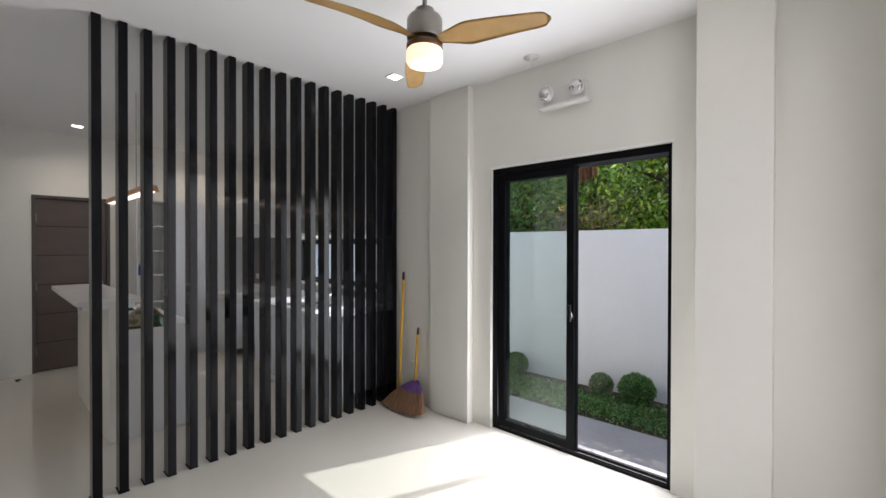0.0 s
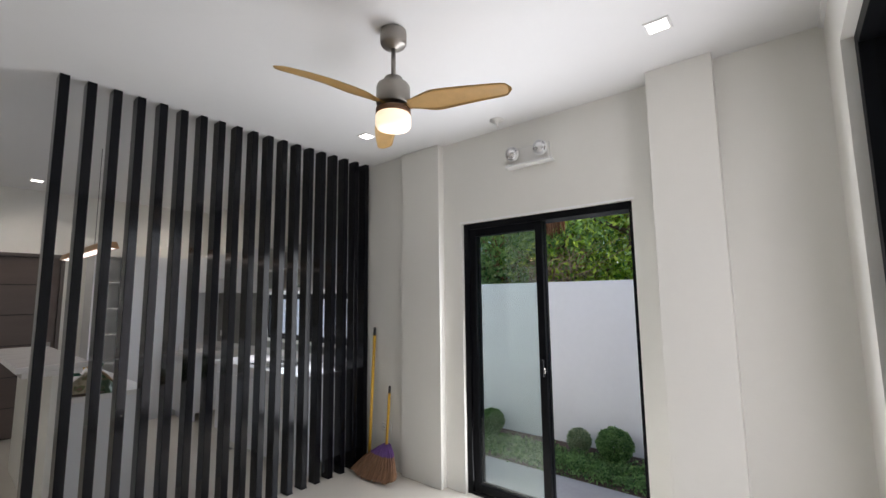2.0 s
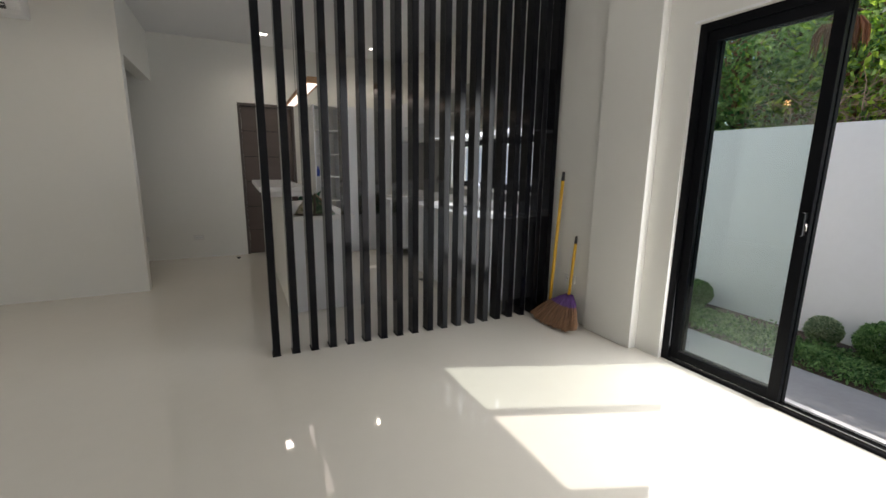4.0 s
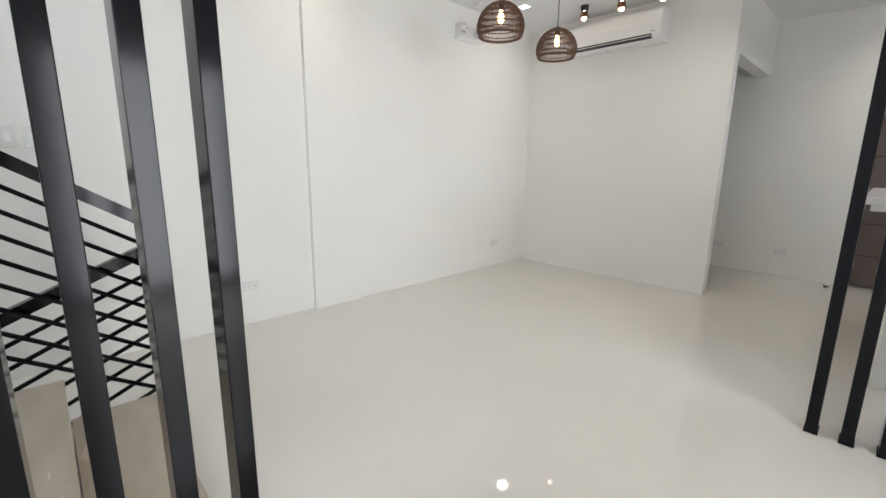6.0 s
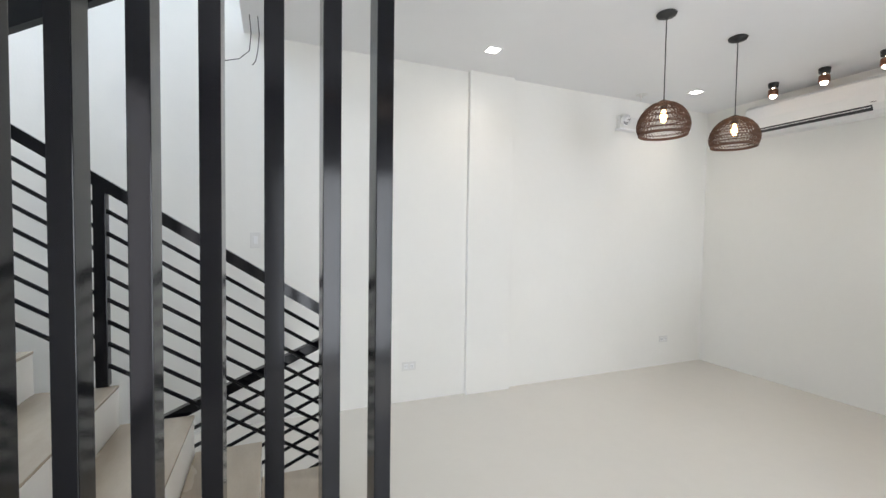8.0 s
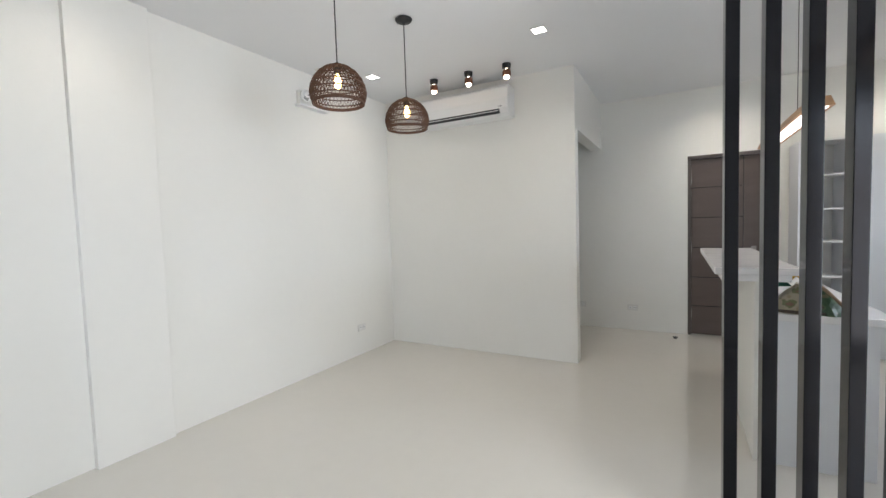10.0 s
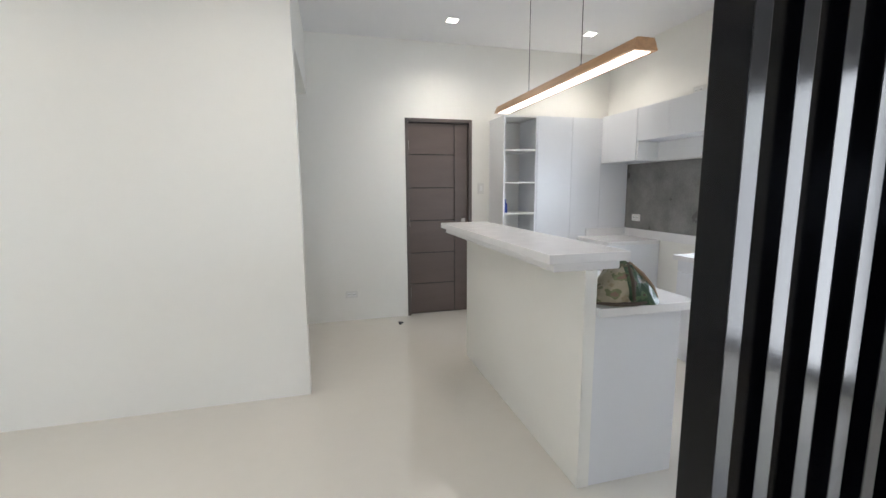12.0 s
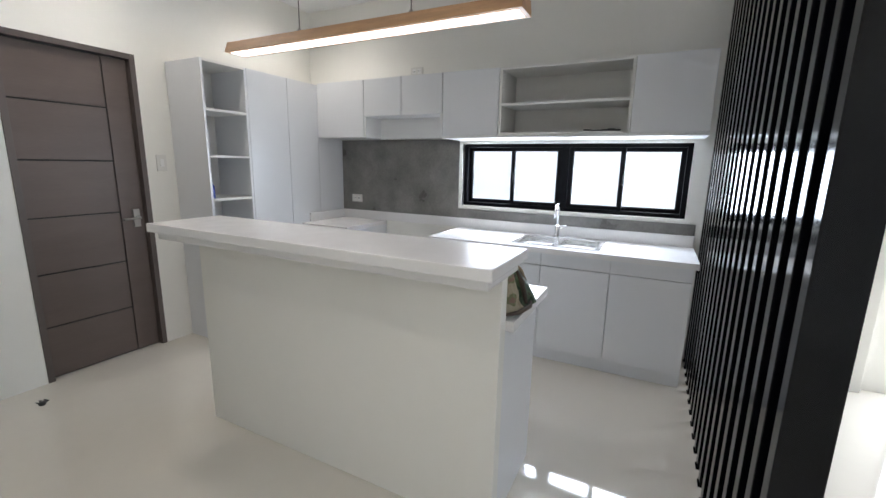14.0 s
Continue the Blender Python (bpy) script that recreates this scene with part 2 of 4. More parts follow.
def boxpart(name, boxes, mat, parent, bevel=0.0, label=""):
    bm = bmesh.new()
    for b in boxes:
        bx(bm, *b, bevel)
    return part(name, bm, mat, parent, label)


H = 2.886      # ceiling
X_W = -2.145  # west wall
X_E = 3.53    # east wall by the sliding door
Y_S = 0.66    # south wall
Y_AC = 6.24
Y_N = 7.84
X_C = 0.075   # free end of the wall with the air conditioner

# ---- large structure ----
structure("floor", [(-2.5, 3.60, -1.3, 8.05, -0.2, 0.0)], FLOOR)
structure("ceiling", [(-2.4, 3.9, 1.36, 8.05, H, H + 0.28), (0.0, 3.9, -1.3, 1.36, H, H + 0.28)], CEIL)
structure("wall_west", [(X_W - 0.15, X_W, -1.3, 8.05, 0, 5.4)], WALL)
structure("pilaster_west", [(X_W, -2.10, 3.16, 3.61, 0, H)], WALL, 0.004)
structure("wall_east", [
    (X_E, 3.73, 0.51, 1.635, 0, H), (X_E, 3.73, 1.635, 3.0, 2.158, H), (X_E, 3.73, 3.0, 3.19, 0, H)], WALL)
structure("door_reveal", [(X_E - 0.006, X_E, 1.622, 3.012, 2.160, 2.172)], GARDENWALL)
structure("wall_east_by_screen", [(3.495, 3.73, 3.19, 4.20, 0, H)], WALL)
structure("pilaster_by_screen", [(3.46, 3.495, 3.19, 3.645, 0, H)], WALL, 0.004)
structure("pilaster_by_door", [(3.355, X_E, 1.13, 1.471, 0, H)], WALL, 0.004)
structure("wall_corner_return", [(3.45, X_E, Y_S, 1.13, 0, H)], WALL)
structure("wall_kitchen_east", [
    (3.46, 3.66, 4.20, 4.312, 0, H), (3.46, 3.66, 6.085, 8.05, 0, H),
    (3.46, 3.66, 4.312, 6.085, 0, 1.06), (3.46, 3.66, 4.312, 6.085, 1.60, H)], WALL)
structure("wall_south", [
    (0.15, 2.12, 0.51, Y_S, 0, H), (2.96, 3.73, 0.51, Y_S, 0, H), (2.12, 2.96, 0.51, Y_S, 2.56, H)], WALL)
structure("wall_stairwell_east", [(0.0, 0.15, -1.3, Y_S, 0, 5.4), (0.0, 0.15, Y_S, 1.36, H + 0.28, 5.4)], WALL)
structure("wall_stairwell_south", [(X_W, 0.0, -1.3, -1.15, 0, 3.3), (X_W, 0.0, -1.3, -1.15, 4.9, 5.4),
                                   (X_W, -1.9, -1.3, -1.15, 3.3, 4.9), (-0.2, 0.0, -1.3, -1.15, 3.3, 4.9)], WALL)
structure("wall_stairwell_north", [(X_W, 0.15, 1.36, 1.5, H + 0.28, 5.4)], WALL)
structure("ceiling_stairwell", [(X_W - 0.15, 0.15, -1.3, 1.5, 5.4, 5.6)], CEIL)
structure("wall_air_conditioner", [(X_W, X_C, Y_AC, Y_AC + 0.13, 0, H)], WALL)
structure("beam_over_passage", [(X_C - 0.13, X_C, Y_AC + 0.13, Y_N, 2.305, H)], WALL)
structure("wall_north", [(X_W, 1.035, Y_N, 8.05, 0, H), (1.77, 3.46, Y_N, 8.05, 0, H), (1.035, 1.77, Y_N, 8.05, 2.12, H)], WALL)
structure("cornice_south", [(0.15, 3.44, Y_S, Y_S + 0.02, H - 0.02, H)], CEIL)
structure("eave", [(3.66, 3.85, -1.5, 8.3, H + 0.05, H + 0.2)], CEIL)
# unseen overhang, added to keep the sun out of the south opening
structure("unseen_overhang_south", [(0.15, 4.6, -1.2, 0.51, H - 0.05, H + 0.1)], CEIL)
structure("backdrop_behind_door", [(1.0, 1.8, 8.05, 8.15, 0, 2.2)], WALL)


# ---- kitchen door ----
def panel_door():
    x0, x1, y = 1.035, 1.77, Y_N
    d = thing("door_1", (x0, y, 0), "closed dark brown panelled door with black grooves in a brown frame", "door")
    d["kind"] = "structure"
    w, h = x1 - x0, 2.12
    boxpart("jamb", [(0, 0.035, -0.005, 0.14, 0, h), (w - 0.035, w, -0.005, 0.14, 0, h), (0.035, w - 0.035, -0.005, 0.14, h - 0.035, h)], DFRAME, d, 0.002)
    leaf = boxpart("leaf", [(0.037, w - 0.037, 0.045, 0.075, 0.006, h - 0.037)], GROOVE, d, 0, "black groove board of the door")
    zs = [0.008, 0.345, 0.69, 1.045, 1.398, 1.75, h - 0.039]
    for a, b in zip(zs, zs[1:]):
        boxpart("door_panel", [(0.039, 0.541, 0.036, 0.05, a + 0.005, b - 0.005)], DOORM, leaf, 0.002, "dark brown laminate panel")
    boxpart("door_stile", [(0.549, w - 0.039, 0.036, 0.05, 0.008, h - 0.039)], DOORM, leaf, 0.002)
    hb = bmesh.new()
    bx(hb, 0.62, 0.665, 0.022, 0.036, 0.93, 1.06, 0.004)
    hd = part("lock_plate", hb, NICKEL, d, "satin nickel lock plate")
    hb = bmesh.new()
    tube(hb, [(0.643, 0.03, 1.0), (0.643, -0.02, 1.0), (0.633, -0.028, 1.0), (0.53, -0.03, 0.995)], 0.009, 8)
    part("lever", hb, NICKEL, d, "satin nickel lever handle")
    for z in (0.25, 1.03, 1.85):
        hb = bmesh.new()
        tube(hb, [(0.037, 0.036, z - 0.05), (0.037, 0.036, z + 0.05)], 0.008, 8)
        part("hinge", hb, NICKEL, d)


panel_door()


# ---- sliding garden door ----
def sliding_door():
    y0, y1, z1, x = 1.635, 3.0, 2.158, 3.56
    d = thing("door_2", (x, y0, 0), "black aluminium sliding glass door, half open to the garden", "door")
    d["kind"] = "structure"
    w = y1 - y0
    boxpart("outer_frame", [(0, 0.168, 0, 0.028, 0, z1), (0, 0.168, w - 0.05, w, 0, z1), (0, 0.168, 0.028, w - 0.05, z1 - 0.05, z1),
                            (0, 0.11, 0.028, w - 0.05, -0.005, 0.018)], FRAME, d, 0.002)
    boxpart("track", [(0.02, 0.026, 0.028, w - 0.05, 0.018, 0.028), (0.07, 0.076, 0.028, w - 0.05, 0.018, 0.028)], STEEL, d)
    for k, (xa, ya, yb) in enumerate(((0.012, 0.655, w - 0.055), (0.050, 0.65, w - 0.06))):
        sash = boxpart("sash", [(xa, xa + 0.035, ya, ya + 0.055, 0.03, z1 - 0.05), (xa, xa + 0.035, yb - 0.055, yb, 0.03, z1 - 0.05),
                                (xa, xa + 0.035, ya + 0.055, yb - 0.055, 0.03, 0.085), (xa, xa + 0.035, ya + 0.055, yb - 0.055, z1 - 0.11, z1 - 0.05)], FRAME, d, 0.003)
        boxpart("pane", [(xa + 0.014, xa + 0.02, ya + 0.055, yb - 0.055, 0.085, z1 - 0.11)], GLASS_TINT if k == 0 else GLASS, sash, 0, "green-tinted glass pane")
    hb = bmesh.new()
    bx(hb, -0.02, 0.012, 0.665, 0.685, 0.97, 1.09, 0.005)
    part("latch", hb, FRAME, d)
    hb = bmesh.new()
    tube(hb, [(-0.008, 0.66, 1.035), (-0.025, 0.65, 1.02), (-0.025, 0.65, 1.0)], 0.003, 6)
    part("key", hb, NICKEL, d, "small bright key in the latch")


sliding_door()


# ---- south glazed opening ----
def south_window():
    d = thing("window_2", (2.12, 0.54, 0), "tall black-framed glazed opening set into the south wall", "window")
    d["kind"] = "structure"
    w, h = 0.84, 2.56
    boxpart("window_frame", [(0.0, 0.06, 0, 0.08, 0, h), (w - 0.07, w, 0, 0.08, 0, h), (0.06, w - 0.07, 0, 0.08, h - 0.06, h), (0.06, w - 0.07, 0, 0.08, 0, 0.06)], FRAME, d, 0.003)
    boxpart("pane", [(0.06, w - 0.07, 0.03, 0.036, 0.06, h - 0.06)], GLASS, d)


south_window()


# ---- kitchen window ----
def kitchen_window():
    y0, y1, z0, z1, x = 4.312, 6.085, 1.06, 1.60, 3.50
    d = thing("window_1", (x, y0, z0), "black aluminium sliding window with four panes above the sink", "window")
    d["kind"] = "structure"
    w, h = y1 - y0, z1 - z0
    boxpart("window_frame", [(0, 0.09, 0, 0.035, 0, h), (0, 0.09, w - 0.035, w, 0, h), (0, 0.09, 0.035, w - 0.035, 0, 0.03),
                             (0, 0.09, 0.035, w - 0.035, h - 0.03, h), (0, 0.09, w / 2 - 0.03, w / 2 + 0.03, 0.03, h - 0.03)], FRAME, d, 0.002)
    mid = w / 2
    for k, (ya, yb, xa) in enumerate(((0.035, mid / 2 + 0.03, 0.04), (mid / 2 - 0.005, mid - 0.03, 0.01), (mid + 0.03, mid * 1.5 + 0.01, 0.01), (mid * 1.5 - 0.02, w - 0.035, 0.04))):
        s = boxpart("sash", [(xa, xa + 0.026, ya, ya + 0.036, 0.03, h - 0.03), (xa, xa + 0.026, yb - 0.036, yb, 0.03, h - 0.03),
                             (xa, xa + 0.026, ya + 0.036, yb - 0.036, 0.03, 0.062), (xa, xa + 0.026, ya + 0.036, yb - 0.036, h - 0.062, h - 0.03)], FRAME, d, 0.002)
        boxpart("pane", [(xa + 0.01, xa + 0.015, ya + 0.036, yb - 0.036, 0.062, h - 0.062)], GLASS, s)
    for y in (mid / 2 + 0.012, mid * 1.5 - 0.008):
        boxpart("latch", [(-0.012, 0.01, y - 0.01, y + 0.012, 0.22, 0.30)], FRAME, d, 0.003)
    boxpart("window_lining", [(-0.036, -0.002, -0.03, 0.0, -0.03, h + 0.03), (-0.036, -0.002, w, w + 0.03, -0.03, h + 0.03),
                              (-0.036, -0.002, 0, w, -0.03, 0), (-0.036, -0.002, 0, w, h, h + 0.03)], STONE, d, 0.002, "white lining round the window")


kitchen_window()


# ---- stairs ----
STEP0, RUN, RISE = 1.80, 0.30, 0.185
N_LOW = 7


def staircase():
    s = thing("staircase", (0, 0, 0), "white staircase with beige tiled treads behind the black slats", "stairs")
    s["kind"] = "structure"
    bm = bmesh.new()
    for i in range(N_LOW):
        y = STEP0 - RUN * i
        bx(bm, -1.04, -0.042, y - RUN, y - 0.003, 0, RISE * (i + 1) - 0.012)
    bx(bm, X_W, -0.042, -1.15, STEP0 - RUN * N_LOW - 0.02, 0, RISE * (N_LOW + 1) - 0.022)
    part("stair_body", bm, RISER, s, "white painted stair body")
    for i in range(N_LOW):
        y = STEP0 - RUN * i
        boxpart("tread", [(-1.04, -0.041, y - RUN + 0.0005, y, RISE * (i + 1) - 0.012, RISE * (i + 1))], TREAD, s, 0.002, "beige tiled tread")
    boxpart("landing", [(X_W, -0.040, -1.15, STEP0 - RUN * N_LOW, RISE * (N_LOW + 1) - 0.022, RISE * (N_LOW + 1))], TREAD, s, 0.004, "beige tiled landing")
    bm = bmesh.new()
    beam(bm, (-1.10, -1.0, 1.50), (-1.10, 1.34, 2.92), 0.05, 0.24)
    part("upper_stringer", bm, BLACK, s, "black steel stringer of the upper flight")


staircase()


def railing(name, label, x, ya, za, yb, zb, drop, bars, posts):
    """Top rail from (ya, za) to (yb, zb), with parallel bars below it and upright posts (y, bottom)."""
    r = thing(name, (x, ya, 0), label, "railing")
    slope = (zb - za) / (yb - ya)
    bm = bmesh.new()
    beam(bm, (0, 0, za - 0.025), (0, yb - ya, zb - 0.025), 0.045, 0.05)
    part("top_rail", bm, BLACK, r)
    for k in range(bars):
        off = 0.115 + drop * k
        bm = bmesh.new()
        tube(bm, [(0, 0.0, za - off - 0.02), (0, yb - ya, zb - off - 0.02)], 0.0095, 6)
        part("bar", bm, BLACK, r)
    for y, z0 in posts:
        bm = bmesh.new()
        top = za + slope * (y - ya) - 0.02
        bx(bm, -0.022, 0.022, y - ya - 0.024, y - ya + 0.024, z0, top, 0.003)
        part("newel", bm, BLACK, r)
    return r


railing("stair_railing", "black steel stair railing with eight bars, climbing along the white stairs", -1.03, 1.855, 1.02, -0.15, 2.335, 0.0995, 8,
        [(1.832, 0.0), (0.845, 0.745), (-0.12, 1.31)])
railing("stair_railing", "black steel railing sloping down beside the lower flight", -1.085, 1.82, 0.885, -0.10, 0.04, 0.0935, 8, [])


# ---- slat screens ----
def slat(name, label, group, sx, sy):
    p = thing(name, (0, 0, 0), label, "post", group)
    boxpart("tube", [(-sx / 2, sx / 2, -sy / 2, sy / 2, 0.003, H)], BLACK, p, 0.0025)
    boxpart("foot_plate", [(-sx / 2 - 0.004, sx / 2 + 0.004, -sy / 2 - 0.004, sy / 2 + 0.004, 0.0, 0.003)], BLACK, p)
    return p


first = slat("screen_post", "black steel screen post from polished floor to ceiling, beside the kitchen", "slat screen before the kitchen", 0.048, 0.10)
N1, S1X0, S1X1, S1Y = 19, 1.124, 3.430, 4.15
first.location = (S1X0, S1Y, 0)
for k in range(1, N1):
    copy_thing(first, Matrix.Translation((S1X0 + (S1X1 - S1X0) * k / (N1 - 1), S1Y, 0)))
second = slat("screen_post", "black steel screen post from floor to ceiling, standing before the stairs", "slat screen before the stairs", 0.10, 0.05)
second.location = (0.012, 1.855, 0)
for k in range(1, 8):
    copy_thing(second, Matrix.Translation((0.012, 1.855 - 0.150 * k, 0)))


# ---- breakfast bar ----
def breakfast_bar():
    b = thing("breakfast_bar", (1.31, 4.95, 0), "white breakfast bar with thick stone top and lower counter behind", "counter")
    boxpart("bar_wall", [(0.0, 0.06, 0, 1.65, 0, 1.03)], WALL, b, 0.003, "white painted bar wall")
    boxpart("upper_top", [(-0.19, 0.20, -0.03, 1.75, 1.07, 1.112)], STONE, b, 0.005, "white quartz bar top")
    boxpart("upper_top_moulding", [(-0.155, 0.165, -0.005, 1.72, 1.032, 1.07)], STONE, b, 0.004)
    boxpart("lower_body", [(0.062, 0.52, 0.005, 1.65, 0.0, 0.82)], CAB, b, 0.002, "pale grey cabinet body")
    boxpart("lower_top", [(0.062, 0.585, -0.03, 1.65, 0.822, 0.862)], STONE, b, 0.004, "white quartz counter")


breakfast_bar()


# ---- kitchen units ----
def base_cabinet(y0, y1, label):
    c = thing("base_cabinet", (2.9, y0, 0), label, "cabinet", "base cabinets under the worktop")
    w = y1 - y0
    boxpart("body", [(0.02, 0.555, 0.001, w - 0.001, 0.10, 0.82), (0.002, 0.02, 0.001, w - 0.001, 0.728, 0.82)], CAB, c)
    boxpart("plinth", [(0.05, 0.10, 0, w, 0, 0.10)], CAB, c)
    boxpart("door", [(0.0, 0.018, 0.003, w - 0.003, 0.105, 0.722)], CAB, c, 0.0015, "flat pale grey door")


lab = "pale grey handleless base cabinet with flat door under the white worktop"
GAP0, GAP1 = 6.09, 6.905       # free place for a cooker below the hood box
for a, b in ((4.255, 4.735), (4.735, 5.20), (5.20, 5.71), (5.71, GAP0), (GAP1, 7.43)):
    base_cabinet(a, b, lab)

bm = bmesh.new()
x0, x1, z0, z1 = 2.85, 3.458, 0.822, 0.86
SINK = (2.95, 3.33, 4.83, 5.43)
for b in ((x0, SINK[0], 4.235, GAP0), (SINK[1], x1, 4.235, GAP0), (SINK[0], SINK[1], 4.235, SINK[2]), (SINK[0], SINK[1], SINK[3], GAP0)):
    bx(bm, *b, z0, z1)
worktop = mesh("worktop", bm, STONE)
tagged(worktop, "long white quartz worktop on the pale grey base cabinets", "worktop")
bm = bmesh.new()
bx(bm, x0, x1, GAP1, 7.438, z0, z1, 0.003)
tagged(mesh("worktop", bm, STONE), "short white quartz worktop beside the tall pale grey cupboard", "worktop")
up = thing("upstand", (3.44, 4.235, 0.86), "white quartz upstand along the back of the worktop", "upstand")
boxpart("back_strip", [(0, 0.019, 0, 3.203, 0.0005, 0.085)], STONE, up, 0.002)
boxpart("side_strip", [(-0.49, 0, 3.183, 3.203, 0.0005, 0.085)], STONE, up, 0.002)
structure("backsplash", [(3.449, 3.459, 4.24, 6.115, 0.946, 1.028), (3.449, 3.459, 6.117, 7.438, 0.946, 1.638)], SPLASH)


def sink():
    s = thing("sink", (3.14, 5.13, 0.86), "double-bowl stainless steel sink set into the white worktop", "sink")
    for ya, yb in ((-0.28, -0.02), (0.02, 0.28)):
        bm = bmesh.new()
        outer = [Vector((sx * 0.17, y, 0.003)) for sx, y in ((-1, ya), (1, ya), (1, yb), (-1, yb))]
        low = [Vector((sx * 0.15, y, -0.16)) for sx, y in ((-1, ya + 0.02), (1, ya + 0.02), (1, yb - 0.02), (-1, yb - 0.02))]
        a, b = [bm.verts.new(v) for v in outer], [bm.verts.new(v) for v in low]
        for k in range(4):
            bm.faces.new((a[k], a[(k + 1) % 4], b[(k + 1) % 4], b[k]))
        bm.faces.new(b)
        part("bowl", bm, STEEL, s, "brushed steel bowl")
    boxpart("rim", [(-0.2, -0.17, -0.31, 0.31, 0.0005, 0.004), (0.17, 0.2, -0.31, 0.31, 0.0005, 0.004), (-0.17, 0.17, -0.31, -0.28, 0.0005, 0.004),
                    (-0.17, 0.17, 0.28, 0.31, 0.0005, 0.004), (-0.17, 0.17, -0.02, 0.02, 0.0005, 0.004)], STEEL, s)
    for y in (-0.15, 0.15):
        bm = bmesh.new()
        lathe(bm, [(0.04, -0.159), (0.035, -0.154), (0.015, -0.156)], (0, y, 0), 20)
        part("drain", bm, CHROME, s)


sink()


def faucet():
    f = thing("faucet", (3.345, 5.19, 0.864), "tall chrome gooseneck kitchen faucet behind the sink", "faucet")
    bm = bmesh.new()
    lathe(bm, [(0.027, 0), (0.027, 0.012), (0.018, 0.02), (0.018, 0.09), (0.012, 0.1)], seg=20)
    part("body", bm, CHROME, f)
    bm = bmesh.new()
    pts = [(0, 0, 0.09), (0, 0, 0.21)] + [(-0.055 + 0.055 * math.cos(a), 0, 0.21 + 0.055 * math.sin(a)) for a in [math.pi * k / 10 for k in range(1, 11)]] + [(-0.11, 0, 0.165)]
    tube(bm, pts, 0.0095, 10)
    part("spout", bm, CHROME, f)
    bm = bmesh.new()
    tube(bm, [(0, 0, 0.07), (0, -0.045, 0.085), (0, -0.075, 0.10)], 0.007, 8)
    part("lever", bm, CHROME, f)


faucet()


PANELS = ("side_panel", "side_panel", "bottom_panel", "top_panel", "back_panel")


def shelf_boxes(d, w, h, t, shelves, y_axis=True):
    """A carcass open at the front: depth d (x), width w (y), height h; shelves at the heights given."""
    out = [(0, d, 0, t, 0, h), (0, d, w - t, w, 0, h), (0, d, t, w - t, 0, t), (0, d, t, w - t, h - t, h), (d - 0.008, d, t, w - t, t, h - t)]
    return out + [(0.006, d - 0.008, t, w - t, z - t / 2, z + t / 2) for z in shelves]


def wall_cabinet(y0, y1, z0=1.645, z1=2.13, shelves=None, label="pale grey handleless wall cabinet with a flat closed door", doors=1):
    c = thing("wall_cabinet", (3.11, y0, z0), label, "cabinet", "wall cabinets above the worktop")
    w, h, d = y1 - y0, z1 - z0, 0.348
    if shelves is None:
        boxpart("body", [(0.019, d, 0.001, w - 0.001, 0, h)], CAB, c)
        for k in range(doors):
            boxpart("door", [(0, 0.018, w * k / doors + 0.002, w * (k + 1) / doors - 0.002, 0.0, h)], CAB, c, 0.0012, "flat pale grey door")
    else:
        for name, b in zip(PANELS, shelf_boxes(d, w - 0.002, h, 0.018, [])):
            boxpart(name, [b], CABIN, c, 0.0008, "off-white cabinet panel")
        for z in shelves:
            boxpart("shelf", [(0.004, d - 0.009, 0.0185, w - 0.0205, z - 0.009, z + 0.009)], CABIN, c)
    return c


wall_cabinet(4.258, 4.716)
wall_cabinet(4.718, 5.642, shelves=[0.222], label="open wall cabinet with one shelf, pale grey outside, above the window")
wall_cabinet(5.645, 6.118)
wall_cabinet(6.122, 6.90, z0=1.822, label="short pale grey double wall cabinet above the hood recess", doors=2)
wall_cabinet(6.903, 7.437)
hood = thing("hood_box", (3.11, 6.122, 1.612), "white open box below the wall cabinet, made for a cooker hood", "cabinet")
boxpart("panel", [(0.005, 0.348, 0, 0.016, 0.03, 0.208), (0.005, 0.348, 0.762, 0.778, 0.03, 0.208), (0.24, 0.25, 0.016, 0.762, 0.03, 0.208)], PLASTIC, hood, 0.001)
strip = thing("light_rail", (3.11, 4.258, 1.625), "white strip along the foot of the wall cabinets", "trim")
boxpart("strip", [(0.0, 0.348, 0, 1.86, 0.0, 0.0185)], PLASTIC, strip, 0.001)
litter = bmesh.new()
for k in range(26):
    a = random.uniform(0, 6.28)
    r = random.uniform(0.0, 0.11)
    p = Vector((r * math.cos(a) * 0.6, r * math.sin(a), 0.003 + random.uniform(0, 0.012)))
    bx(litter, p.x - 0.02, p.x + 0.02, p.y - 0.02, p.y + 0.025, p.z, p.z + 0.004)
ob = mesh("paper_scraps", litter, DARK)
ob.location = (3.22, 4.90, 1.664)
tagged(ob, "small heap of dark paper scraps lying in the open wall cabinet", "scraps")


